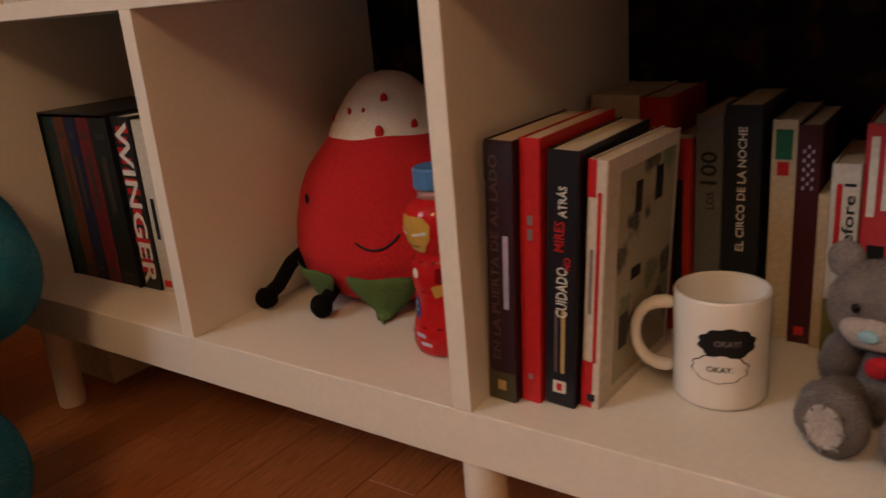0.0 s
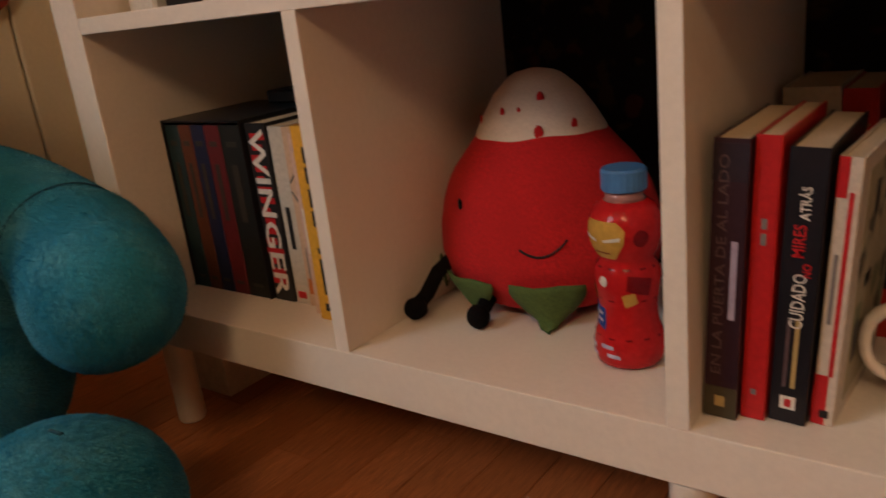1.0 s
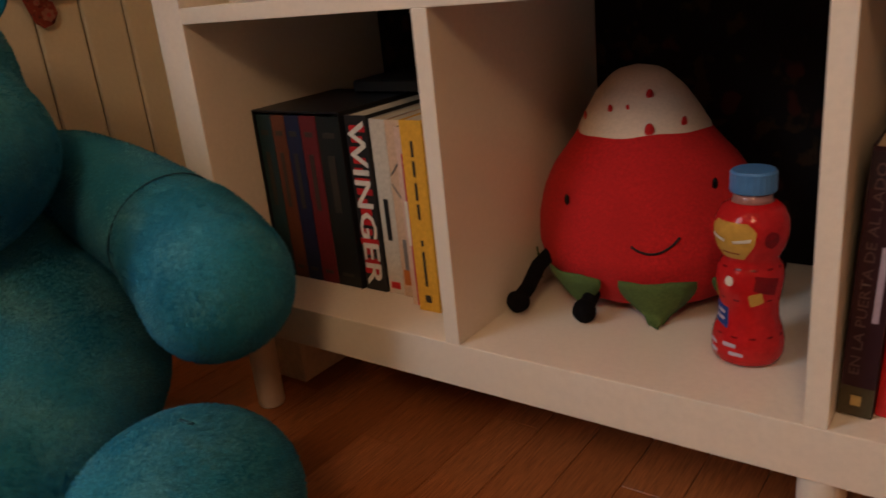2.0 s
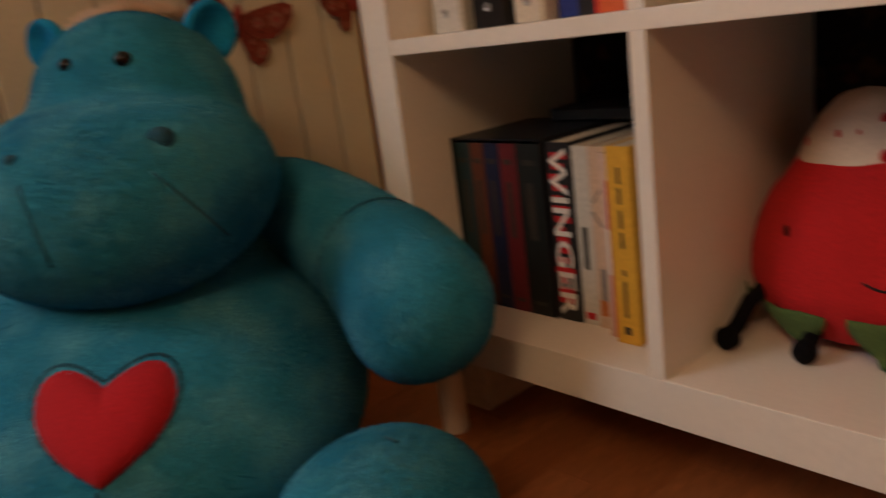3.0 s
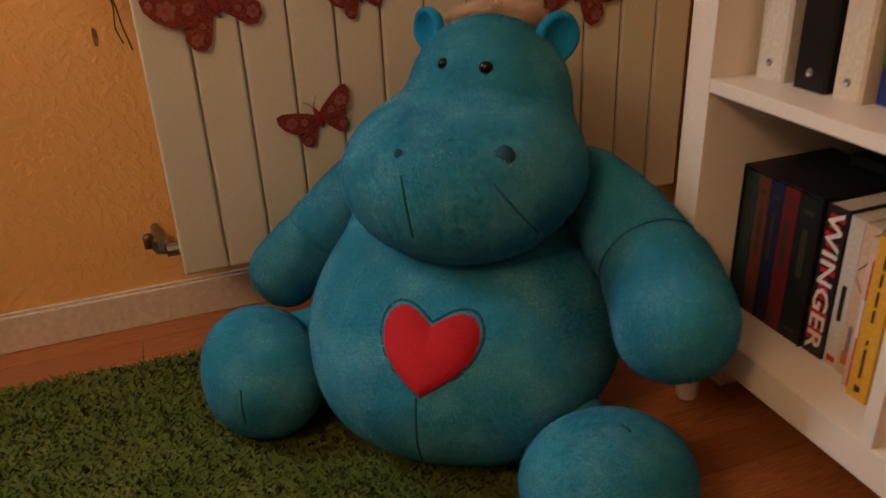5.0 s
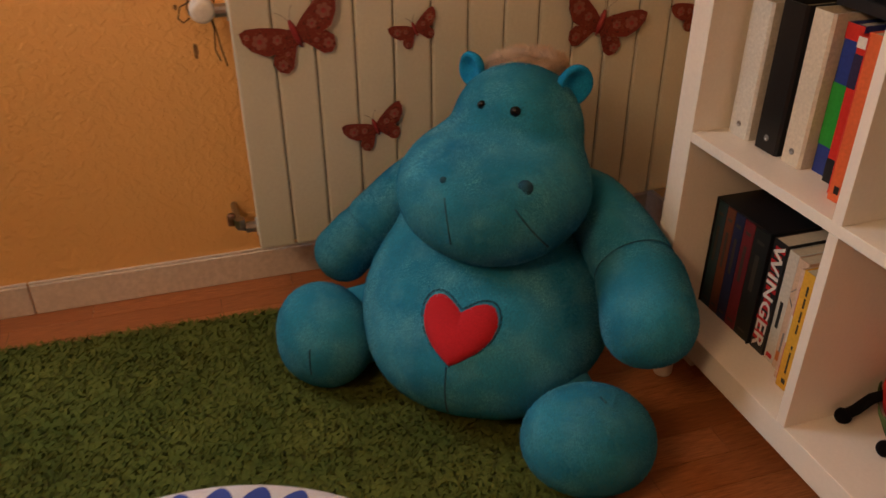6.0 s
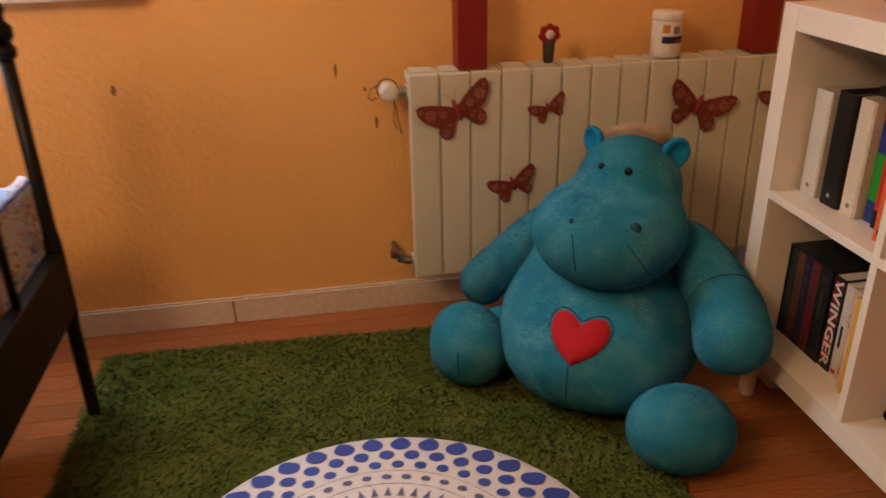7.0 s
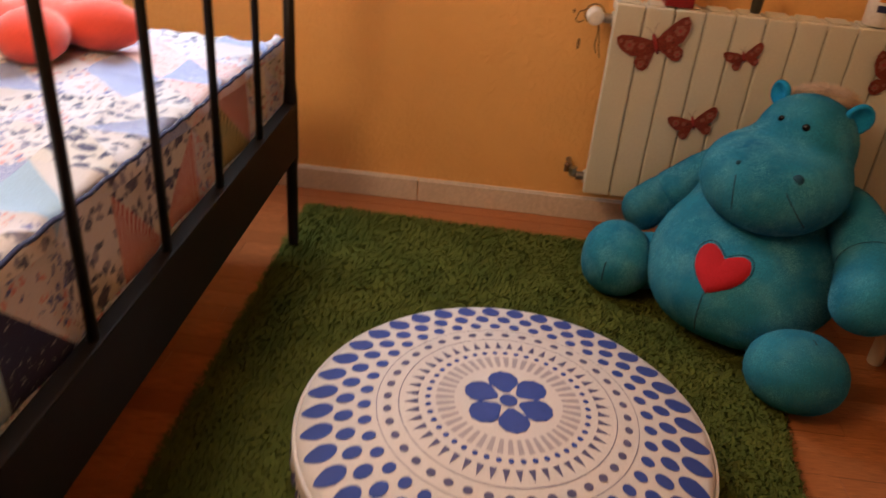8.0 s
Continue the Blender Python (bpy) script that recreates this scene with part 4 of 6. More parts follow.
def lobed_cushion(x, y, z, turn, size, mat, label):
    cu = thing("lobed_cushion", pose(x, y, z, 0, 0, turn), label, "cushion")
    lumps = [((0, 0, 0.05), (0.10 * size, 0.10 * size, 0.05), (0, 0, 0))]
    for k in range(5):
        a = 2 * math.pi * k / 5
        lumps.append(((0.125 * size * math.cos(a), 0.125 * size * math.sin(a), 0.052), (0.088 * size, 0.070 * size, 0.056), (0, 0, math.degrees(a))))
    bm, _ = blob(lumps, (0, 0, 0.05), 0.006, 0.004, 90, 30, 12)
    part("cushion_cover", bm, mat, cu, smooth=True)


lobed_cushion(-0.985, -1.56, 0.622, 20, 1.05, M_CORAL, "coral red fleece cushion shaped like a flower")
lobed_cushion(-0.66, -1.83, 0.622, 50, 1.0, M_TURQ, "turquoise fleece cushion shaped like a flower")

# ---- small things: helpers ----


def paint(name, colour, rough=0.45, bump=0.05, dark=0.85):
    m = surface(name, colour, rough, dark, 14.0, 180.0, bump, 0.0004)
    m.node_tree.nodes["Principled BSDF"].inputs["Specular IOR Level"].default_value = 0.28
    return m


M_PAGE = surface("book_pages", (0.62, 0.50, 0.34), 0.9, 0.85, 20.0, 240.0, 0.3, 0.0006, stretch=(8, 0.4, 0.4))
M_INKW = paint("print_white", (0.78, 0.74, 0.66))
M_INKK = paint("print_black", (0.012, 0.011, 0.012))
M_INKR = paint("print_red", (0.55, 0.018, 0.022))
M_INKG = paint("print_gold", (0.50, 0.36, 0.14))
M_INKGREY = paint("print_grey", (0.22, 0.20, 0.19))
M_INKP = paint("print_pale_violet", (0.48, 0.42, 0.55))


def text_mesh(body, length, height, bold=0.015):
    cu = bpy.data.curves.new("letters", "FONT")
    cu.body, cu.align_x, cu.align_y = body, "CENTER", "CENTER"
    cu.resolution_u = 2
    cu.offset = bold
    ob = bpy.data.objects.new("letters", cu)
    me = bpy.data.meshes.new_from_object(ob)
    bpy.data.objects.remove(ob)
    bpy.data.curves.remove(cu)
    co = np.empty(len(me.vertices) * 3)
    me.vertices.foreach_get("co", co)
    co = co.reshape(-1, 3)
    lo, hi = co.min(0), co.max(0)
    mid, size = (lo + hi) / 2, np.maximum(hi - lo, 1e-6)
    co = (co - mid) / size * [length, height, 0]
    return me, co


def put_text(body, length, height, place, material, parent, name="title"):
    """Letters laid by place(u, v), which takes the length and height of the line to a spot in the parent."""
    me, co = text_mesh(body, length, height)
    out = np.array([place(u, v) for u, v, _ in co], float)
    me.vertices.foreach_set("co", out.ravel())
    me.materials.clear()
    me.materials.append(material)
    me.update()
    return part(name, me, None, parent)


def wrap(w, d, h, t, r=0.0008):
    """A cover bent round three sides: back board, spine with soft corners, front board."""
    out = [(0, d), (0, r), (r, 0), (w - r, 0), (w, r), (w, d), (w - t, d), (w - t, t), (t, t), (t, d)]
    bm = bmesh.new()
    lo = [bm.verts.new((x, y, 0)) for x, y in out]
    hi = [bm.verts.new((x, y, h)) for x, y in out]
    n = len(out)
    for k in range(n):
        bm.faces.new((lo[k], lo[(k + 1) % n], hi[(k + 1) % n], hi[k]))
    bm.faces.new(lo[::-1])
    bm.faces.new(hi)
    bmesh.ops.recalc_face_normals(bm, faces=bm.faces)
    return bm


def book(x, y, z, w, d, h, colour, label, lean=0.0, yaw=0.0, paper=True, rough=0.45, group="", round_spine=False):
    """A book that stands with its spine to the front; returns the thing, whose spine lies in the plane y = 0."""
    lift = w * math.sin(radians(abs(lean)))
    b = thing("book", pose(x, y, z + lift + 0.0004, 0, lean, yaw), label, "book", group)
    m = paint("cover_" + label.split()[0], colour, rough)
    t = 0.0016 if paper else 0.003
    over = 0.0 if paper else 0.003
    bm = wrap(w, d, h, t)
    part("cover", bm, m, b)
    part("page_block", box(t, w - t, t, d - 0.001 - over, 0.0008 + over, h - 0.0012 - over, 0.0004, 1), M_PAGE, b)
    b["w"], b["h"], b["d"] = w, h, d
    return b


def spine_text(b, body, u, v, length, height, material, down=False):
    """u: share of the spine's width, v: share of its height at the middle of the line."""
    cx, cz = b["w"] * u, b["h"] * v
    s = -1 if down else 1
    put_text(body, length, height, lambda p, q: (cx - s * q, -0.0005, cz + s * p), material, b)


def spine_bar(b, u0, u1, v0, v1, material, name="printed_bar", lift=0.0004):
    w, h = b["w"], b["h"]
    bm = bmesh.new()
    box(w * u0, w * u1, -lift, 0.0002, h * v0, h * v1, 0, 1, bm)
    part(name, bm, material, b)


# ---- lower cell beside the stuffed hippo: boxed set and paperbacks ----
G0 = "books in the lower shelf cell beside the hippo"
sl = thing("slipcase", pose(-0.998, 0.535, ZB + 0.0005), "black card slipcase that holds a set of books", "slipcase")
M_SLIP = paint("slipcase_black", (0.012, 0.012, 0.014), 0.35)
for nm, x0, x1, y0, z0, z1 in (("side_panel", 0.0, 0.002, 0.0, 0, 0.222), ("side_panel", 0.1475, 0.1495, 0.0, 0, 0.222), ("top_panel", 0.002, 0.1475, 0.0, 0.2195, 0.222), ("back_panel", 0.002, 0.1475, 0.155, 0.0, 0.2195)):
    part(nm, box(x0, x1, y0, 0.158, z0, z1, 0.0004, 1), M_SLIP, sl)
SETC = [(-0.9955, 0.0265, (0.012, 0.040, 0.048), "dark teal hardback in a boxed set"), (-0.9685, 0.0235, (0.120, 0.035, 0.016), "rust brown hardback in a boxed set"), (-0.9445, 0.0255, (0.010, 0.016, 0.050), "navy blue hardback in a boxed set"), (-0.9185, 0.0275, (0.130, 0.014, 0.018), "dark red hardback in a boxed set"), (-0.8905, 0.0380, (0.012, 0.014, 0.013), "black hardback with worn lettering in a boxed set")]
M_DIM = paint("worn_gilt", (0.045, 0.036, 0.028))
for x, w, c, lab in SETC:
    b = book(x, 0.538, ZB, w, 0.150, 0.216, c, lab, 0, 0, False, 0.5, G0)
    spine_bar(b, 0.34, 0.62, 0.45, 0.78, M_DIM, lift=0.0003)
    spine_bar(b, 0.25, 0.75, 0.88, 0.91, M_DIM, lift=0.0003)
    spine_bar(b, 0.25, 0.75, 0.06, 0.08, M_DIM, lift=0.0003)
b = book(-0.8465, 0.541, ZB, 0.034, 0.150, 0.218, (0.022, 0.020, 0.020), "black and red paperback with bold white title", 0, 0, True, 0.4, G0)
rr = random.Random(3)
for k in range(15):
    v = 0.10 + 0.058 * k
    spine_bar(b, 0.03 + 0.25 * rr.random(), 0.55 + 0.4 * rr.random(), v, v + 0.035, M_INKR, "red_fleck", 0.0003)
spine_text(b, "WINGER", 0.50, 0.50, 0.206, 0.0255, M_INKW, True)
b = book(-0.8105, 0.543, ZB, 0.023, 0.145, 0.214, (0.62, 0.58, 0.50), "off-white paperback with fine black branches", 0, 0, True, 0.5, G0)
spine_bar(b, 0.35, 0.65, 0.32, 0.56, M_INKK)
spine_bar(b, 0.2, 0.8, 0.03, 0.07, M_INKR)
b = book(-0.7860, 0.541, ZB, 0.024, 0.145, 0.214, (0.66, 0.46, 0.32), "peach paperback with a small orange picture", 0, 0, True, 0.5, G0)
spine_bar(b, 0.15, 0.85, 0.07, 0.16, paint("orange_picture", (0.55, 0.16, 0.03)))
spine_bar(b, 0.30, 0.75, 0.16, 0.34, M_INKGREY)
part("branch", tube([(0.002, -0.0006, 0.150), (0.012, -0.0008, 0.162), (0.022, -0.0006, 0.178)], 0.0009, 6), M_INKGREY, b)
part("branch", tube([(0.002, -0.0006, 0.140), (0.012, -0.0008, 0.126), (0.022, -0.0006, 0.115)], 0.0009, 6), M_INKGREY, b)
b = book(-0.7610, 0.526, ZB, 0.0150, 0.150, 0.210, (0.70, 0.50, 0.40), "pale pink paperback with magenta lettering", 0, 0, True, 0.5, G0)
spine_bar(b, 0.50, 1.0, 0.0, 0.86, paint("magenta_print", (0.55, 0.02, 0.09)))
spine_bar(b, 0.30, 0.60, 0.35, 0.60, M_INKW, lift=0.0006)
b = book(-0.7440, 0.516, ZB, 0.0300, 0.150, 0.220, (0.78, 0.42, 0.045), "bright yellow paperback with dark lettering", 0, 0, True, 0.5, G0)
for v0, v1 in ((0.72, 0.80), (0.82, 0.90), (0.60, 0.69), (0.50, 0.58), (0.36, 0.39), (0.14, 0.33)):
    spine_bar(b, 0.43, 0.55, v0, v1, M_DIM)
spine_bar(b, 0.36, 0.64, 0.05, 0.09, M_DIM)
fl = thing("flat_book", pose(-0.93, 0.655, ZB + 0.2235, 0, 0, 4), "dark book that lies flat on the slipcase", "book")
part("cover", box(0, 0.16, 0, 0.13, 0, 0.016, 0.002, 1), paint("dark_flat", (0.010, 0.009, 0.009)), fl)
part("page_block", box(0.003, 0.1605, 0.003, 0.126, 0.003, 0.013), M_PAGE, fl)

# ---- upper cell beside the hippo: ring binders and tall folders ----
ZU = ZM + 0.018
G1 = "binders in the upper shelf cell beside the hippo"


def binder(x, w, h, colour, label, y=0.520):
    b = thing("binder", pose(x, y, ZU + 0.0004), label, "binder", G1)
    m = paint("binder_" + label.split()[0], colour, 0.32)
    bm = wrap(w, 0.20, h, 0.003, 0.004)
    part("cover", bm, m, b)
    part("page_block", box(0.004, w - 0.004, 0.012, 0.19, 0.004, h - 0.012), M_PAGE, b)
    ri = lathe([(0.0052, -0.001), (0.0052, 0.0005), (0.0040, 0.0010), (0.0036, 0.0002)], 16)
    bmesh.ops.rotate(ri, verts=ri.verts, matrix=Matrix.Rotation(radians(90), 3, "X"))
    part("finger_ring", ri, M_CHROME, b, smooth=True, at=pose(w / 2, -0.0004, 0.022))
    b["w"], b["h"], b["d"] = w, h, 0.2
    return b


binder(-0.9880, 0.052, 0.222, (0.66, 0.63, 0.55), "white ring binder with a metal finger ring")
binder(-0.9220, 0.054, 0.232, (0.014, 0.012, 0.012), "black ring binder with a glossy cover", 0.523)
binder(-0.8600, 0.044, 0.232, (0.68, 0.60, 0.47), "cream ring binder with a metal finger ring", 0.525)
M_FGREEN, M_FBLUE = paint("glossy_green", (0.03, 0.30, 0.035), 0.25), paint("glossy_blue", (0.025, 0.045, 0.22), 0.25)
M_FRED, M_FNAVY = paint("glossy_red", (0.60, 0.030, 0.022), 0.25), paint("glossy_navy", (0.035, 0.025, 0.065), 0.25)
b = book(-0.8120, 0.545, ZU, 0.032, 0.180, 0.222, (0.025, 0.045, 0.22), "blue and green glossy textbook", 0, 0, False, 0.25, G1)
spine_bar(b, 0.0, 1.0, 0.20, 0.62, M_FGREEN, "green_band")
spine_bar(b, 0.0, 1.0, 0.90, 1.0, M_FRED, "red_band")
b = book(-0.7770, 0.535, ZU, 0.034, 0.180, 0.214, (0.60, 0.030, 0.022), "red, black and navy glossy textbook", 0, 0, False, 0.25, G1)
spine_bar(b, 0.0, 1.0, 0.0, 0.17, M_INKK, "black_band")
spine_bar(b, 0.0, 1.0, 0.66, 0.88, M_FNAVY, "navy_band")
spine_bar(b, 0.0, 1.0, 0.92, 0.99, M_INKW, "white_band")
b = book(-0.7400, 0.512, ZU, 0.012, 0.190, 0.228, (0.60, 0.030, 0.022), "thin red glossy workbook", 0, 0, True, 0.3, G1)
b = book(-0.7260, 0.500, ZU, 0.030, 0.190, 0.232, (0.72, 0.14, 0.045), "bright orange glossy workbook", 0, 0, True, 0.3, G1)
spine_bar(b, 0.3, 0.6, 0.05, 0.10, M_INKK)
lf = thing("flat_folder", pose(-0.86, 0.56, ZU + 0.2345, 0, 0, -4), "black folder that lies flat on the books", "folder")
part("cover", box(0, 0.19, 0, 0.20, 0, 0.018, 0.002, 1), paint("black_folder", (0.015, 0.014, 0.015)), lf)
part("tab", box(0.12, 0.16, -0.006, 0.004, 0.004, 0.012, 0.001, 1), M_PAGE, lf)
for x, w, h, c, lab in ((-0.52, 0.03, 0.21, (0.05, 0.05, 0.06), "dark grey hardback on the upper shelf"), (-0.485, 0.028, 0.20, (0.10, 0.32, 0.40), "pale blue hardback on the upper shelf"), (-0.452, 0.03, 0.215, (0.03, 0.03, 0.035), "black hardback on the upper shelf"), (-0.418, 0.026, 0.20, (0.03, 0.20, 0.25), "teal hardback on the upper shelf"), (-0.388, 0.030, 0.21, (0.42, 0.36, 0.24), "tan hardback on the upper shelf")):
    book(x, 0.55, ZU, w, 0.14, h, c, lab, 0, 0, False, 0.4, "books on the upper shelf")

# ---- cell with the mug: front row of paperbacks ----
G2 = "paperbacks behind the white mug"
M_INKDIM = paint("faded_ink", (0.115, 0.075, 0.080))
b = book(-0.3015, 0.489, ZB, 0.0250, 0.140, 0.218, (0.040, 0.016, 0.024), "dark plum paperback with faded lettering", 2.5, 0, True, 0.4, G2)
spine_text(b, "EN LA PUERTA DE AL LADO", 0.33, 0.56, 0.170, 0.0075, M_INKDIM)
spine_bar(b, 0.62, 0.80, 0.38, 0.66, M_INKP, "name_bar", 0.0005)
spine_bar(b, 0.0, 1.0, 0.0, 0.12, paint("olive_band", (0.075, 0.062, 0.035)), "foot_band")
spine_bar(b, 0.35, 0.65, 0.045, 0.085, M_INKG, "emblem", 0.0008)
spine_bar(b, 0.0, 1.0, 0.86, 0.985, paint("plum_band", (0.03, 0.02, 0.03)), "head_band", 0.0003)
b = book(-0.2755, 0.497, ZB, 0.0175, 0.140, 0.219, (0.56, 0.020, 0.022), "plain red paperback with small dark lettering", 2.5, 0, True, 0.4, G2)
spine_bar(b, 0.40, 0.62, 0.64, 0.68, M_INKGREY)
spine_bar(b, 0.40, 0.62, 0.695, 0.73, M_INKGREY)
spine_bar(b, 0.40, 0.60, 0.095, 0.115, M_INKGREY)
b = book(-0.2560, 0.501, ZB, 0.0260, 0.140, 0.210, (0.014, 0.013, 0.018), "black paperback with white and red title", 3, 0, True, 0.35, G2)
spine_text(b, "CUIDADO", 0.52, 0.47, 0.042, 0.0095, M_INKW)
spine_text(b, "NO", 0.68, 0.585, 0.010, 0.006, M_INKR)
spine_text(b, "MIRES", 0.42, 0.685, 0.024, 0.0085, M_INKR)
spine_text(b, "ATRÁS", 0.48, 0.815, 0.024, 0.0085, M_INKW)
spine_bar(b, 0.30, 0.40, 0.14, 0.40, M_INKDIM, "name_bar")
spine_bar(b, 0.52, 0.64, 0.14, 0.40, M_INKG, "name_bar")
spine_bar(b, 0.28, 0.70, 0.055, 0.105, M_INKW, "label_square")
spine_bar(b, 0.40, 0.58, 0.065, 0.095, M_INKR, "label_mark", 0.0008)
b = book(-0.2280, 0.509, ZB, 0.0155, 0.135, 0.203, (0.66, 0.58, 0.48), "cream and red comic paperback with a picture cover", 3.5, -3, True, 0.45, G2)
spine_bar(b, 0.0, 0.45, 0.86, 1.0, M_INKR, "red_block")
spine_bar(b, 0.0, 0.60, 0.0, 0.20, M_INKR, "red_block")
spine_bar(b, 0.55, 0.75, 0.20, 0.88, M_INKR, "red_line")
spine_bar(b, 0.22, 0.40, 0.40, 0.66, M_INKGREY)
spine_bar(b, 0.35, 0.75, 0.03, 0.06, M_INKK, "black_block", 0.0008)
w = b["w"]
M_ART = print_mat("cover_picture", (0.34, 0.30, 0.20), (0.06, 0.055, 0.035), 26, 0.42, (0.16, 0.18, 0.10))
bm = box(w - 0.0002, w + 0.0004, 0.022, 0.128, 0.012, 0.190)
part("cover_picture", bm, M_ART, b)
for y0, y1, z0, z1 in ((0.050, 0.062, 0.150, 0.176), (0.088, 0.102, 0.152, 0.180), (0.048, 0.066, 0.095, 0.105), (0.030, 0.046, 0.04, 0.07)):
    part("dark_figure", box(w, w + 0.0008, y0, y1, z0, z1), M_INKK, b)

# back row
G3 = "books in the back row of the shelf cell"
BACK = [
    (-0.2950, 0.047, 0.222, (0.60, 0.54, 0.42), "cream hardback with a pale spine", 0.690),
    (-0.2470, 0.028, 0.220, (0.42, 0.022, 0.014), "red hardback with a spiky gold emblem", 0.690),
    (-0.2180, 0.022, 0.185, (0.40, 0.022, 0.016), "red paperback with dark lettering", 0.680),
    (-0.1950, 0.024, 0.206, (0.13, 0.13, 0.115), "grey-green paperback with a dark title", 0.690),
    (-0.1700, 0.031, 0.214, (0.016, 0.017, 0.022), "black hardback with silver title", 0.690),
    (-0.1330, 0.021, 0.200, (0.60, 0.49, 0.34), "cream paperback with a green and red mark", 0.700),
    (-0.1115, 0.019, 0.197, (0.060, 0.010, 0.014), "dark maroon paperback with white dots", 0.695),
    (-0.0920, 0.009, 0.140, (0.55, 0.42, 0.28), "thin tan paperback with a plain spine", 0.690),
    (-0.0825, 0.022, 0.168, (0.64, 0.60, 0.54), "white paperback with a tall dark title", 0.685),
    (-0.0600, 0.026, 0.200, (0.52, 0.045, 0.055), "coral paperback with a small bird", 0.690),
    (-0.0330, 0.026, 0.205, (0.03, 0.03, 0.04), "dark paperback in the back row", 0.690),
]
backs = [book(x, y, ZB, w, 0.108, h, c, lab, 0, 0, True, 0.45, G3) for x, w, h, c, lab, y in BACK]
for k in range(9):
    a = math.pi * k / 8
    part("emblem_ray", tube([(0.014, -0.0006, 0.180), (0.014 + 0.012 * math.cos(a), -0.0006, 0.180 + 0.014 * math.sin(a))], 0.0008, 5), M_INKG, backs[1])
spine_bar(backs[2], 0.3, 0.7, 0.25, 0.80, M_INKK)
spine_text(backs[3], "LOS", 0.58, 0.62, 0.016, 0.0070, M_INKK)
spine_text(backs[3], "100", 0.50, 0.765, 0.030, 0.0150, M_INKK)
spine_text(backs[4], "EL CIRCO DE LA NOCHE", 0.5, 0.650, 0.112, 0.0072, M_INKW)
spine_bar(backs[5], 0.15, 0.80, 0.83, 0.96, paint("green_mark", (0.02, 0.15, 0.08)), "green_mark")
spine_bar(backs[5], 0.25, 0.70, 0.76, 0.82, M_INKR, "red_mark")
for k in range(5):
    for q in range(3):
        spine_bar(backs[6], 0.26 + 0.18 * q, 0.36 + 0.18 * q, 0.72 + 0.04 * k + 0.02 * (q % 2), 0.736 + 0.04 * k + 0.02 * (q % 2), M_INKP, "dot")
spine_bar(backs[6], 0.3, 0.7, 0.04, 0.08, M_INKR, "foot_mark")
spine_text(backs[8], "Before I", 0.66, 0.72, 0.062, 0.009, M_INKK)
spine_bar(backs[8], 0.20, 0.40, 0.45, 0.90, M_INKR, "name_bar")
spine_bar(backs[8], 0.0, 1.0, 0.0, 0.30, paint("olive_picture", (0.20, 0.19, 0.05)), "foot_picture")
spine_bar(backs[9], 0.15, 0.38, 0.62, 0.95, M_INKW, "name_bar")
spine_bar(backs[9], 0.55, 0.78, 0.65, 0.93, M_INKW, "name_bar")
spine_bar(backs[9], 0.25, 0.75, 0.42, 0.50, M_INKK, "bird")

# ---- white mug ----
MX, MY = -0.138, 0.579
mug = thing("mug", pose(MX, MY, ZB + 0.0004, 0, 0, 16), "white ceramic mug with two printed clouds", "mug")
M_CER = surface("white_glazed_ceramic", (0.74, 0.69, 0.63), 0.12, 0.97, 4.0, 60.0, 0.01, coat=0.4, fine_dark=0.99)
MR, MH = 0.0368, 0.091
part("cup", lathe([(0.0325, 0.0), (0.035, 0.002), (MR, 0.006), (MR, MH - 0.002), (MR - 0.001, MH), (MR - 0.0025, MH), (MR - 0.0035, MH - 0.002), (MR - 0.0035, 0.010), (0.030, 0.006), (0.001, 0.006)], 64), M_CER, mug, smooth=True)
hd = tube([(-MR + 0.003, 0, 0.076), (-MR - 0.014, 0, 0.078), (-MR - 0.027, 0, 0.068), (-MR - 0.031, 0, 0.050), (-MR - 0.027, 0, 0.031), (-MR - 0.014, 0, 0.021), (-MR + 0.003, 0, 0.022)], [0.0062, 0.0056, 0.0052, 0.0052, 0.0052, 0.0056, 0.0062], 14)
for v in hd.verts:
    v.co.y *= 1.35
ho = part("handle", hd, M_CER, mug, smooth=True)
sub = ho.modifiers.new("smooth", "SUBSURF")
sub.levels = sub.render_levels = 1


def round_mug(u, v, lift=0.0003):
    a = -math.pi / 2 + u / MR
    return ((MR + lift) * math.cos(a), (MR + lift) * math.sin(a), v)


def cloud(cu, cv, w, h, material, name, lift, scale=1.0):
    n = 60
    bm = bmesh.new()
    mid = bm.verts.new(round_mug(cu, cv, lift))
    rows = []
    for i in range(1, 8):
        row = []
        for k in range(n):
            a = 2 * math.pi * k / n
            r = scale * i / 7 * (1 + 0.13 * abs(math.sin(5.0 * a + 0.4)))
            row.append(bm.verts.new(round_mug(cu + 0.5 * w * r * math.cos(a), cv + 0.5 * h * r * math.sin(a), lift)))
        rows.append(row)
    for k in range(n):
        bm.faces.new((mid, rows[0][k], rows[0][(k + 1) % n]))
        for i in range(6):
            bm.faces.new((rows[i][k], rows[i + 1][k], rows[i + 1][(k + 1) % n], rows[i][(k + 1) % n]))
    part(name, bm, material, mug)


cloud(0.004, 0.0585, 0.040, 0.023, M_INKK, "black_cloud", 0.0004)
cloud(-0.001, 0.0375, 0.040, 0.022, M_INKK, "cloud_outline", 0.0003)
cloud(-0.001, 0.0375, 0.040, 0.022, M_CER, "white_cloud", 0.0006, 0.94)
put_text("OKAY?", 0.019, 0.0050, lambda p, q: round_mug(0.004 + p, 0.0590 + q, 0.0009), M_INKGREY, mug, "lettering")
put_text("OKAY.", 0.019, 0.0050, lambda p, q: round_mug(-0.001 + p, 0.0375 + q, 0.0009), M_INKK, mug, "lettering")

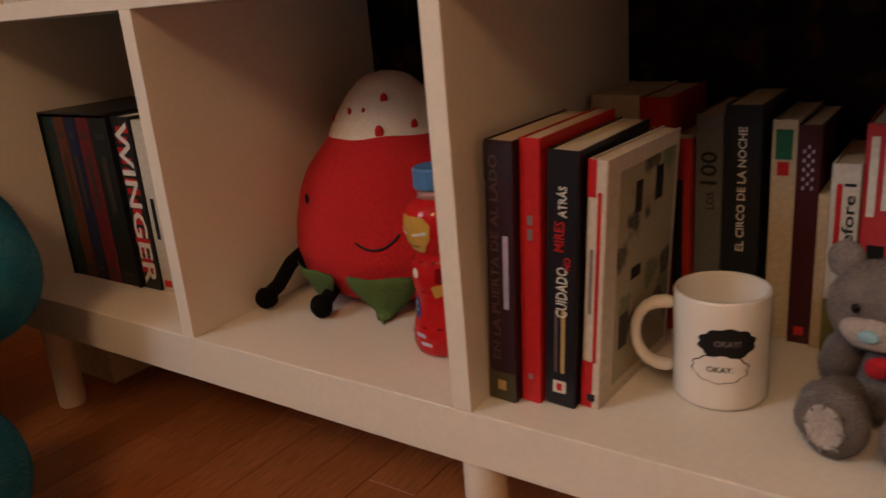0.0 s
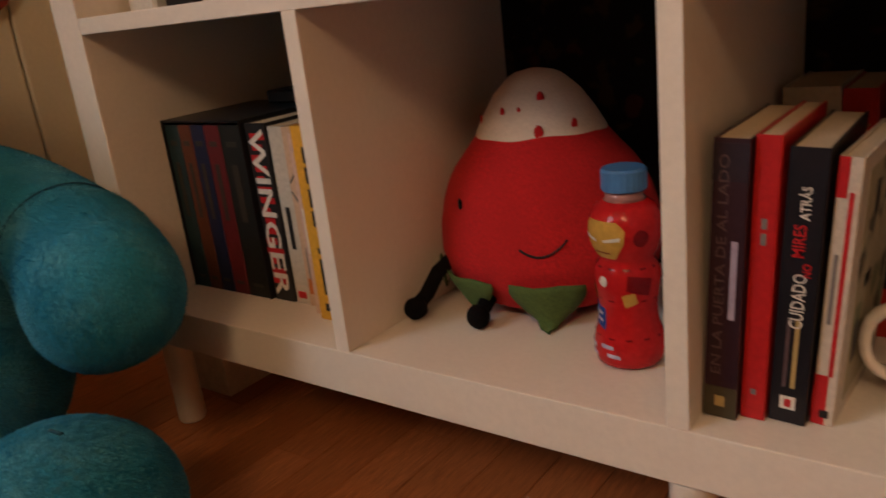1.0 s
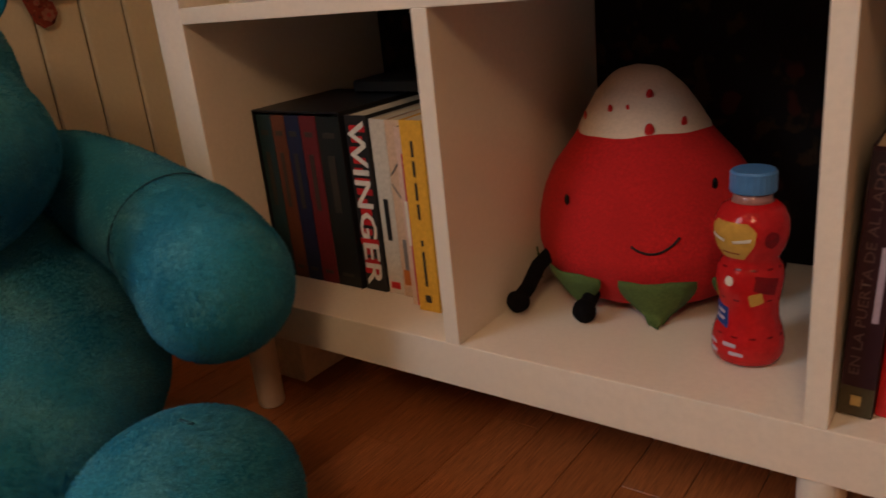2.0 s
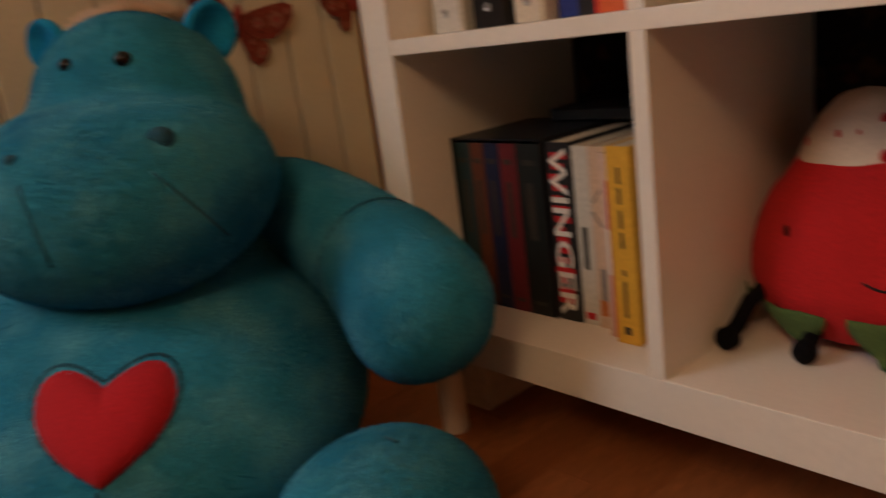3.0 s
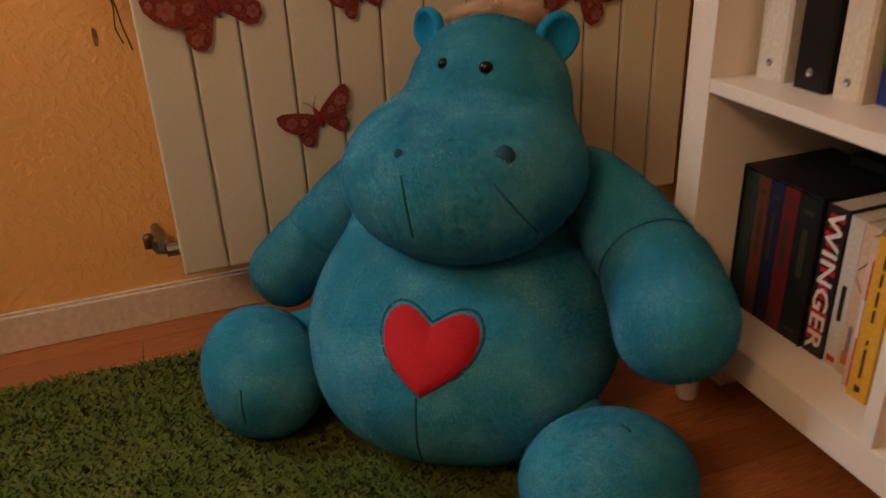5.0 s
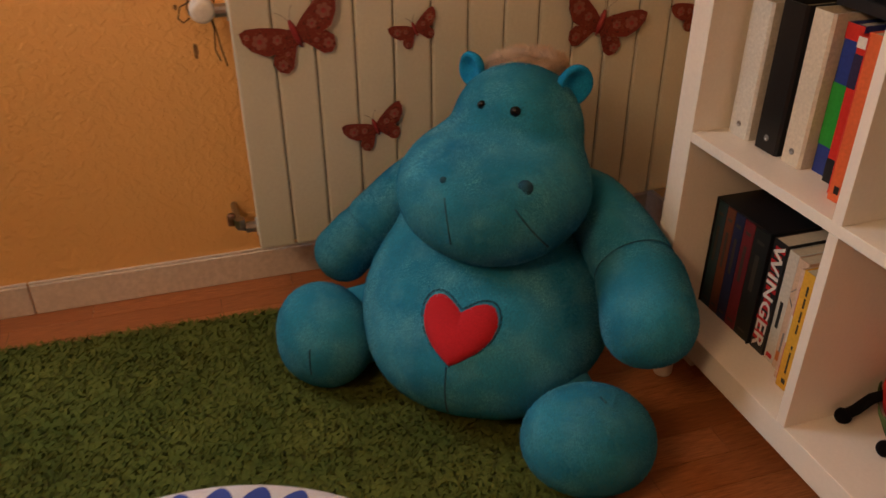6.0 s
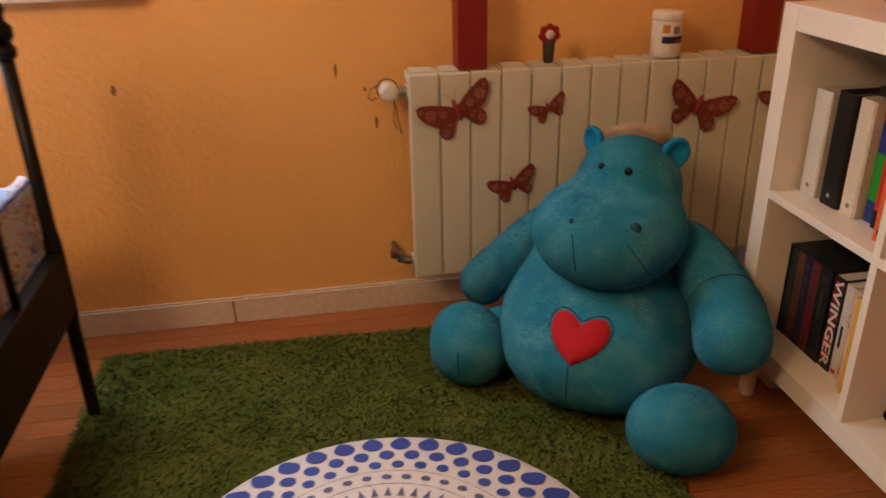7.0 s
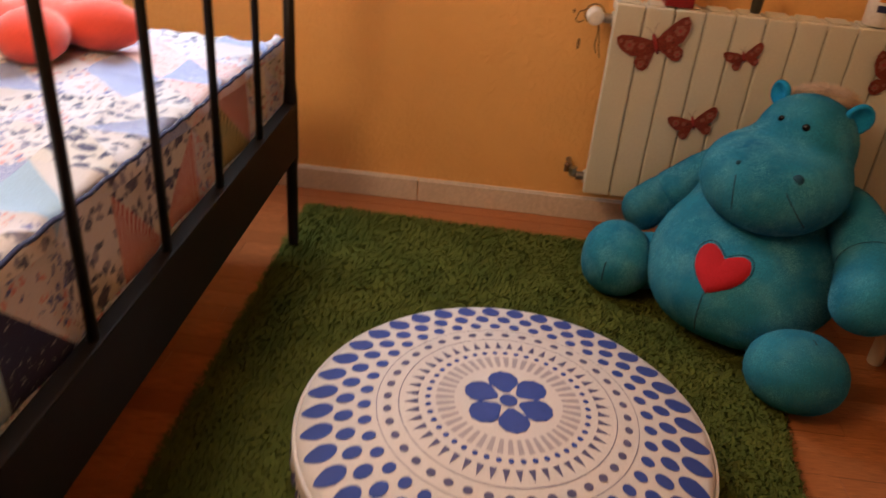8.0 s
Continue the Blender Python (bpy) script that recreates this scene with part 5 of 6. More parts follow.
# ---- small grey teddy bear ----
M_GREYP = plush("grey_plush", (0.23, 0.195, 0.185), (0.32, 0.28, 0.27), (0.16, 0.135, 0.13), 420.0)
M_MUZZ = plush("pale_plush", (0.48, 0.42, 0.38), (0.55, 0.49, 0.45), (0.40, 0.34, 0.31), 420.0)
bear = thing("teddy_bear", pose(-0.012, 0.577, ZB + 0.001, 0, 0, -8) @ Matrix.Diagonal((0.92, 0.92, 0.92, 1)), "small grey plush teddy bear with a blue nose", "stuffed toy")


def soft(name, c, r, mat, parent, turn=(0, 0, 0), rough=0.0025, nu=36, nv=24, label=""):
    bm, fld = blob([(c, r, turn)], c, 0.01, rough, nu, nv, 60)
    return part(name, bm, mat, parent, label, True)


bb = soft("body", (0, 0.0, 0.046), (0.036, 0.032, 0.046), M_GREYP, bear)
bh = soft("head", (-0.012, -0.006, 0.102), (0.042, 0.036, 0.036), M_GREYP, bear)
soft("ear", (-0.046, 0.002, 0.132), (0.014, 0.009, 0.015), M_GREYP, bh)
soft("ear", (0.023, 0.002, 0.132), (0.014, 0.009, 0.015), M_GREYP, bh)
soft("muzzle", (-0.014, -0.036, 0.092), (0.024, 0.014, 0.014), M_MUZZ, bh)
soft("nose", (-0.014, -0.050, 0.094), (0.0075, 0.004, 0.005), paint("pale_blue_nose", (0.30, 0.52, 0.62)), bh, rough=0.0)
soft("eye", (-0.027, -0.040, 0.110), (0.003, 0.003, 0.0035), M_EYE, bh, rough=0.0)
soft("eye", (0.001, -0.040, 0.110), (0.003, 0.003, 0.0035), M_EYE, bh, rough=0.0)
soft("red_bobble", (-0.008, -0.040, 0.067), (0.010, 0.006, 0.009), M_HEART, bb)
for sgn in (-1, 1):
    soft("arm", (sgn * 0.040, -0.012, 0.055), (0.015, 0.018, 0.028), M_GREYP, bear, (25, sgn * -18, 0))
    soft("leg", (sgn * 0.036, -0.036, 0.024), (0.021, 0.036, 0.024), M_GREYP, bear, (0, 0, sgn * 14))
    ft = soft("foot", (sgn * 0.030, -0.064, 0.029), (0.0260, 0.013, 0.029), M_GREYP, bear, (0, 0, sgn * 14))
    part("sole", lathe([(0.001, 0.001), (0.014, 0.001), (0.015, 0.0), (0.015, -0.001)], 20), M_MUZZ, ft, at=pose(sgn * 0.032, -0.0772, 0.028, 90, 0, sgn * 14) @ Matrix.Diagonal((1, 1.2, 1, 1)))
    for k in range(8):
        a = 2 * math.pi * k / 8
        part("stitch", box(-0.0011, 0.0011, -0.0016, 0, -0.003, 0.003), M_INKGREY, ft, at=pose(sgn * 0.032, -0.0772, 0.028, 0, 0, sgn * 14) @ pose(0.015 * math.cos(a), 0, 0.018 * math.sin(a), 0, 90 - math.degrees(a), 0))

M_GREYF = fur_mat("grey_pile", (0.32, 0.275, 0.255), (0.48, 0.42, 0.39), (0.20, 0.17, 0.16))
SEAMS.clear()
for ob in list(bear.children):
    base = ob.name.split(".")[0]
    if base in ("body", "head", "arm", "leg", "foot", "paw"):
        pile_on(ob, 7000, 0.0042, M_GREYF, 0.8)
# ---- stuffed strawberry ----
M_STR = surface("red_plush", (0.60, 0.009, 0.012), 0.95, 0.70, 11.0, 320.0, 0.3, 0.0015, fine_dark=0.93)
M_STRW = surface("cream_plush", (0.72, 0.60, 0.49), 0.95, 0.88, 10.0, 320.0, 0.25, 0.001, fine_dark=0.97)
M_LEAF = surface("green_felt", (0.085, 0.145, 0.035), 0.95, 0.75, 30.0, 300.0, 0.4, 0.001)
M_BLKP = surface("black_plush", (0.006, 0.005, 0.006), 0.95, 0.7, 40.0, 400.0, 0.6, 0.003)
M_BLKP.node_tree.nodes["Principled BSDF"].inputs["Specular IOR Level"].default_value = 0.1
SX, SYC = -0.533, 0.682
st = thing("stuffed_strawberry", pose(SX, SYC, ZB, 0, 0, 19), "red plush strawberry with a cream tip and winking face", "stuffed toy")
SPROF = [(0.004, 0.003), (0.070, 0.004), (0.100, 0.016), (0.117, 0.040), (0.123, 0.066), (0.121, 0.092), (0.113, 0.122), (0.100, 0.150), (0.079, 0.178), (0.064, 0.203), (0.049, 0.224), (0.031, 0.240), (0.016, 0.247), (0.002, 0.248)]


def straw_r(z):
    p = [(q[1], q[0]) for q in SPROF]
    return float(np.interp(z, [a for a, _ in p], [c for _, c in p]))


def straw_pt(a, z, lift=0.0):
    """A place on the strawberry's skin; angle 0 faces the front, and the tip leans back."""
    r = straw_r(z) + lift
    wob = 1 + 0.020 * noise.noise((math.cos(a) * 2, math.sin(a) * 2, z * 14)) + 0.016 * math.sin(11 * a + 3 * math.sin(2 * a)) * max(0.0, 1 - z / 0.085)
    r *= 1 - 0.07 * max(0.0, min(1.0, (z - 0.14) / 0.05))
    return Vector((r * wob * math.sin(a) - 0.012 * (z / 0.248) ** 2, -r * wob * math.cos(a) * 0.92 + 0.12 * z * z / 0.248, z))


def straw_skin(z0, z1, rows, lift, mat, name, parent, wavy=0.0):
    n = 56
    bm = bmesh.new()
    grid = []
    for i in range(rows + 1):
        row = []
        for k in range(n):
            a = 2 * math.pi * k / n
            lo = z0 + wavy * math.sin(3 * a + 0.5) + wavy * 0.5 * math.sin(7 * a)
            z = lo + (z1 - lo) * i / rows
            row.append(bm.verts.new(straw_pt(a, z, lift if i else 0.0)))
        grid.append(row)
    for a, b in zip(grid, grid[1:]):
        for k in range(n):
            bm.faces.new((a[k], a[(k + 1) % n], b[(k + 1) % n], b[k]))
    bm.faces.new(grid[-1])
    if z0 < 0.01:
        bm.faces.new(grid[0][::-1])
    return part(name, bm, mat, parent, "", True)


sb = straw_skin(0.004, 0.2478, 40, 0.0, M_STR, "body", st)
tip = straw_skin(0.184, 0.2479, 18, 0.0016, M_STRW, "tip", st, 0.0015)
for a, z, r in ((0.14, 0.190, 0.008), (0.24, 0.222, 0.0065), (-0.55, 0.210, 0.005), (0.72, 0.194, 0.0065), (-0.20, 0.212, 0.003), (-1.2, 0.20, 0.006)):
    p = straw_pt(a, z, 0.0025)
    q = straw_pt(a, z, 0.02) - p
    part("seed_mark", lathe([(0.001, 0.0012), (r * 0.6, 0.001), (r * 0.75, 0.0), (r * 0.6, -0.001)], 14), M_STR, tip, smooth=True, at=Matrix.Translation(p) @ q.to_track_quat("Z", "Y").to_matrix().to_4x4() @ Matrix.Diagonal((0.85, 1.35, 1, 1)))
for a, z in ((-0.76, 0.124), (0.72, 0.138)):
    p = straw_pt(a, z, 0.0012)
    q = straw_pt(a, z, 0.02) - p
    part("eye", lathe([(0.001, 0.002), (0.0035, 0.0015), (0.0045, 0.0), (0.003, -0.001)], 14), M_EYE, sb, smooth=True, at=Matrix.Translation(p) @ q.to_track_quat("Z", "Y").to_matrix().to_4x4() @ Matrix.Diagonal((0.85, 1.5, 1, 1)))
part("smile", tube([straw_pt(0.10 + 0.20 * u, 0.079 + 0.011 * u * u + 0.004 * u, 0.0008) for u in [k / 8 - 1 for k in range(17)]], 0.0013, 6), M_INKK, sb, smooth=True)


def leaf(a, spread, length, out):
    bm = bmesh.new()
    rows = []
    for i in range(9):
        s = i / 8
        half = spread * (1 - s) ** 0.75 * (0.75 + 0.9 * s * (1 - s))
        row = []
        for j in range(7):
            t = j / 6 * 2 - 1
            z = max(0.0035, 0.050 - length * s)
            base = straw_pt(a + t * half, max(0.012, z), 0.004 + 0.002 * (1 - t * t))
            rad = Vector((math.sin(a), -math.cos(a), 0))
            row.append(bm.verts.new(Vector((base.x, base.y, z + 0.001 * math.sin(5 * t))) + rad * out * s * s + rad * 0.004))
        rows.append(row)
    for p, q in zip(rows, rows[1:]):
        for j in range(6):
            bm.faces.new((p[j], p[j + 1], q[j + 1], q[j]))
    bmesh.ops.recalc_face_normals(bm, faces=bm.faces)
    bmesh.ops.solidify(bm, geom=bm.faces[:], thickness=0.0016)
    part("leaf", bm, M_LEAF, st, "green felt leaf", True)


for a, sp, ln, o in ((0.10, 0.42, 0.056, 0.026), (-0.66, 0.40, 0.040, 0.010), (-1.5, 0.40, 0.042, 0.030), (0.85, 0.42, 0.040, 0.012), (1.7, 0.4, 0.04, 0.02), (2.6, 0.4, 0.04, 0.02), (-2.4, 0.4, 0.04, 0.02)):
    leaf(a, sp, ln, o)
for pts in ([(-0.100, -0.040, 0.060), (-0.118, -0.058, 0.045), (-0.128, -0.075, 0.025), (-0.137, -0.092, 0.016)], [(-0.055, -0.085, 0.026), (-0.060, -0.098, 0.018), (-0.062, -0.108, 0.014)], [(0.105, 0.030, 0.040), (0.125, 0.035, 0.025), (0.135, 0.030, 0.015)]):
    lim = part("limb", tube(pts, 0.0085, 10), M_BLKP, st, "black plush limb", True)
    soft("foot", pts[-1], (0.013, 0.012, 0.0125), M_BLKP, lim, rough=0.002, nu=20, nv=14)

# ---- shaped drink bottle ----
M_BOTR = paint("red_bottle_sleeve", (0.55, 0.015, 0.018), 0.14, 0.02)
M_BOTD = paint("dark_red_print", (0.22, 0.006, 0.010), 0.2, 0.02)
M_BOTG = paint("gold_print", (0.62, 0.36, 0.07), 0.2, 0.02)
M_CAPB = surface("blue_plastic", (0.07, 0.21, 0.46), 0.35, 0.95, bump=0.02)
M_CLEAR = paint("clear_neck", (0.42, 0.20, 0.18), 0.1, 0.0)
bot = thing("drink_bottle", pose(-0.390, 0.558, ZB + 0.0004, 0, 0, -8), "red shaped plastic drink bottle with a blue cap", "bottle")
BPROF = [(0.026, 0.0), (0.032, 0.003), (0.0345, 0.010), (0.0345, 0.022), (0.032, 0.032), (0.0285, 0.042), (0.0280, 0.056), (0.0305, 0.070), (0.0320, 0.082), (0.0300, 0.092), (0.0260, 0.098), (0.0265, 0.102), (0.0320, 0.112), (0.0345, 0.124), (0.0335, 0.136), (0.0280, 0.146), (0.0200, 0.151)]


BPROF = [(r * 0.92, z) for r, z in BPROF]


def bot_pt(a, z, lift=0.0006):
    r = float(np.interp(z, [q[1] for q in BPROF], [q[0] for q in BPROF])) + lift
    return Vector((r * math.sin(a), -r * math.cos(a), z))


part("sleeve", lathe(BPROF, 40), M_BOTR, bot, smooth=True)
part("neck", lathe([(0.0184, 0.1505), (0.0165, 0.154), (0.0165, 0.160)], 28), M_CLEAR, bot, smooth=True)
cp = bmesh.new()
nn = 48
rings = []
for r, z in ((0.0188, 0.1595), (0.0192, 0.1605), (0.0192, 0.1765), (0.0178, 0.1785)):
    rings.append([cp.verts.new(((r + (0.0004 if k % 2 and 0.16 < z < 0.177 else 0)) * math.cos(2 * math.pi * k / nn), (r + (0.0004 if k % 2 and 0.16 < z < 0.177 else 0)) * math.sin(2 * math.pi * k / nn), z)) for k in range(nn)])
for a, b in zip(rings, rings[1:]):
    for k in range(nn):
        cp.faces.new((a[k], a[(k + 1) % nn], b[(k + 1) % nn], b[k]))
cp.faces.new(rings[-1])
cp.faces.new(rings[0][::-1])
part("cap", cp, M_CAPB, bot, "ribbed blue screw cap")


def decal(name, outline, mat, lift=0.0006):
    """A printed shape on the sleeve from (angle, height) pairs, filled in strips."""
    zs = np.linspace(min(q[1] for q in outline), max(q[1] for q in outline), 10)
    bm = bmesh.new()
    rows = []
    n = len(outline)
    for z in zs:
        z = min(max(z, zs[0] + 1e-5), zs[-1] - 1e-5)
        xs = []
        for k in range(n):
            (a0, z0), (a1, z1) = outline[k], outline[(k + 1) % n]
            if (z0 - z) * (z1 - z) < 0:
                xs.append(a0 + (a1 - a0) * (z - z0) / (z1 - z0))
        if len(xs) >= 2:
            lo, hi = min(xs), max(xs)
            rows.append([bm.verts.new(bot_pt(lo + (hi - lo) * j / 6, z, lift)) for j in range(7)])
    for p, q in zip(rows, rows[1:]):
        for j in range(6):
            bm.faces.new((p[j], p[j + 1], q[j + 1], q[j]))
    part(name, bm, mat, bot, "", True)


F = -0.22
decal("gold_patch", [(F - 0.75, 0.132), (F - 0.70, 0.118), (F - 0.42, 0.104), (F + 0.42, 0.104), (F + 0.70, 0.118), (F + 0.75, 0.132), (F + 0.5, 0.138), (F - 0.5, 0.138)], M_BOTG)
decal("light_slit", [(F - 0.62, 0.1255), (F - 0.60, 0.1220), (F - 0.14, 0.1195), (F - 0.12, 0.1220)], M_INKW, 0.0010)
decal("light_slit", [(F + 0.62, 0.1255), (F + 0.60, 0.1220), (F + 0.14, 0.1195), (F + 0.12, 0.1220)], M_INKW, 0.0010)
decal("dark_slit", [(F - 0.30, 0.1105), (F - 0.30, 0.1092), (F + 0.30, 0.1092), (F + 0.30, 0.1105)], M_BOTD, 0.0010)
decal("round_light", [(F + 0.14 * math.cos(q), 0.083 + 0.005 * math.sin(q)) for q in [0.1 + 2 * math.pi * k / 12 for k in range(12)]], M_INKW)
decal("blue_label", [(F - 0.85, 0.058), (F - 0.80, 0.038), (F - 0.05, 0.036), (F - 0.08, 0.057)], paint("blue_label", (0.02, 0.05, 0.25), 0.2))
for z in (0.051, 0.0445):
    decal("label_bar", [(F - 0.70, z + 0.002), (F - 0.70, z - 0.001), (F - 0.22, z - 0.002), (F - 0.22, z + 0.001)], M_INKP, 0.0010)
for a0, z0 in ((F - 0.75, 0.020), (F - 0.1, 0.022), (F - 0.7, 0.012), (F + 0.1, 0.014)):
    decal("pale_bar", [(a0, z0 + 0.0025), (a0, z0 - 0.001), (a0 + 0.4, z0 - 0.0015), (a0 + 0.4, z0 + 0.002)], M_INKP)
for z in (0.030, 0.065, 0.094):
    decal("panel_line", [(-1.6, z + 0.0012), (-1.6, z - 0.0006), (1.6, z - 0.0008), (1.6, z + 0.001)], M_BOTD)
for a0 in (0.35, -1.25):
    decal("gold_band", [(a0, 0.072), (a0 + 0.1, 0.060), (a0 + 0.5, 0.064), (a0 + 0.4, 0.074)], M_BOTG)
decal("panel_side", [(0.55, 0.090), (0.50, 0.076), (1.2, 0.070), (1.3, 0.086)], M_BOTD)
decal("disc_side", [(0.95 + 0.22 * math.cos(q), 0.123 + 0.008 * math.sin(q)) for q in [0.1 + 2 * math.pi * k / 12 for k in range(12)]], M_BOTD)

# ---- paper butterflies on the radiator ----
M_BFLY = print_mat("russet_patterned_card", (0.175, 0.024, 0.016), (0.070, 0.010, 0.009), 110, 0.42, (0.24, 0.080, 0.045))
M_BFB = surface("red_card_body", (0.34, 0.030, 0.035), 0.6)
UP = [(0.0, 0.03), (0.12, 0.12), (0.30, 0.22), (0.44, 0.275), (0.52, 0.265), (0.535, 0.17), (0.49, 0.05), (0.38, -0.07), (0.22, -0.12), (0.0, -0.05)]
LOW = [(0.0, -0.05), (0.20, -0.10), (0.31, -0.11), (0.36, -0.19), (0.335, -0.29), (0.26, -0.345), (0.18, -0.32), (0.11, -0.22), (0.05, -0.13), (0.0, -0.12)]
M_ROSE = surface("dusty_pink_print", (0.30, 0.115, 0.085), 0.7)
ROSES = [(0.37, 0.10, 0.085), (0.20, 0.03, 0.055), (0.27, -0.23, 0.060), (0.47, 0.20, 0.035), (0.17, -0.15, 0.03)]


def rosette(r):
    """A flat six-petalled flower with a raised middle."""
    bm = bmesh.new()
    n = 36
    c = bm.verts.new((0, -0.0006, 0))
    ring_ = [bm.verts.new((r * (0.72 + 0.28 * abs(math.cos(3 * 2 * math.pi * k / n))) * math.cos(2 * math.pi * k / n), 0, r * (0.72 + 0.28 * abs(math.cos(3 * 2 * math.pi * k / n))) * math.sin(2 * math.pi * k / n))) for k in range(n)]
    for k in range(n):
        bm.faces.new((c, ring_[k], ring_[(k + 1) % n]))
    bmesh.ops.recalc_face_normals(bm, faces=bm.faces)
    return bm


def butterfly(y, z, width, tilt):
    b = thing("butterfly", pose(-1.4885, y, z - 0.017, 0, 0, 90) @ pose(0, 0, 0, 0, -tilt, 0), "dark red patterned card butterfly stuck on the radiator", "butterfly decoration", "butterflies on the radiator")
    for sgn in (-1, 1):
        for nm, o, dep in (("upper_wing", UP, 0.12), ("lower_wing", LOW, 0.08)):
            pts = [(sgn * x * width, q * width) for x, q in (o if sgn > 0 else o[::-1])]
            bm = slab(pts, -0.0016)
            for v in bm.verts:
                v.co.y -= 0.002 + abs(v.co.x) * dep + (0.0012 if nm == "upper_wing" else 0)
            part(nm, bm, M_BFLY, b)
    for sgn in (-1, 1):
        for rx, rz, r in ROSES if width > 0.15 else ROSES[:3]:
            lift = 0.0060 + abs(rx * width) * 0.12
            part("rosette", rosette(r * width), M_ROSE, b, at=pose(sgn * rx * width, -lift, rz * width, 0, 20 * rx, -sgn * 7))
            part("rosette_eye", rosette(0.35 * r * width), M_BFB, b, at=pose(sgn * rx * width, -lift - 0.0012, rz * width, 0, 0, -sgn * 7))
    part("body", tube([(0, -0.0045, -0.16 * width), (0, -0.006, -0.05 * width), (0, -0.006, 0.08 * width), (0, -0.004, 0.15 * width)], [0.010 * width, 0.035 * width, 0.035 * width, 0.015 * width], 8), M_BFB, b, smooth=True)
    for sgn in (-1, 1):
        part("antenna", tube([(0, -0.005, 0.14 * width), (sgn * 0.05 * width, -0.008, 0.24 * width), (sgn * 0.10 * width, -0.008, 0.29 * width)], 0.0007, 5), M_CHROME, b)


butterfly(-0.128, 0.655, 0.185, 22)
butterfly(0.112, 0.645, 0.098, 22)
butterfly(0.022, 0.445, 0.128, 20)
butterfly(0.532, 0.625, 0.185, -18)
butterfly(0.775, 0.640, 0.130, 20)

# ---- things on top of the radiator ----
RT = 0.170 + RH - 0.0008
M_WAX = surface("red_wax", (0.26, 0.006, 0.010), 0.4)
for y in (-0.083, 0.712):
    va = thing("square_vase", pose(-1.538, y, RT), "tall square dark red vase on the radiator", "vase", "vases on the radiator")
    part("vase_body", box(-0.036, 0.036, -0.038, 0.038, 0, 0.26, 0.004, 2), M_WAX, va)
    part("vase_rim", box(-0.037, 0.037, -0.039, 0.039, 0.2545, 0.2615, 0.002, 1), M_WAX, va)
fg = thing("flower_figure", pose(-1.538, 0.125, RT, 0, 0, 90), "small figure shaped like a red flower with a pale centre", "figurine")
part("pot", lathe([(0.012, 0), (0.014, 0.006), (0.016, 0.050), (0.013, 0.056)], 18), paint("dark_pot", (0.05, 0.045, 0.03)), fg, smooth=True)
for k in range(7):
    a = 2 * math.pi * k / 7
    bm, _ = blob([((0.019 * math.sin(a), -0.004, 0.072 + 0.017 * math.cos(a)), (0.011, 0.006, 0.011), (0, 0, 0))], (0.019 * math.sin(a), -0.004, 0.072 + 0.017 * math.cos(a)), 0.01, 0, 16, 10)
    part("petal", bm, paint("dark_red_petal", (0.32, 0.010, 0.016)), fg, smooth=True)
bm, _ = blob([((0, -0.010, 0.072), (0.012, 0.007, 0.012), (0, 0, 0))], (0, -0.010, 0.072), 0.01, 0, 18, 12)
part("flower_centre", bm, M_INKW, fg, smooth=True)
can = thing("white_tub", pose(-1.538, 0.447, RT, 0, 0, 90), "white plastic tub with a printed label", "tub")
part("tub_body", lathe([(0.036, 0), (0.039, 0.004), (0.039, 0.092), (0.036, 0.096)], 32), M_PLASTIC_W, can, smooth=True)
part("lid", lathe([(0.040, 0.0955), (0.0405, 0.099), (0.0405, 0.112), (0.037, 0.117)], 32), M_PLASTIC_W, can, smooth=True)


def can_patch(name, a0, a1, z0, z1, mat):
    bm = bmesh.new()
    vs = [[bm.verts.new((0.0396 * math.sin(a0 + (a1 - a0) * k / 10), -0.0396 * math.cos(a0 + (a1 - a0) * k / 10), z)) for k in range(11)] for z in (z0, z1)]
    for k in range(10):
        bm.faces.new((vs[0][k], vs[0][k + 1], vs[1][k + 1], vs[1][k]))
    part(name, bm, mat, can)


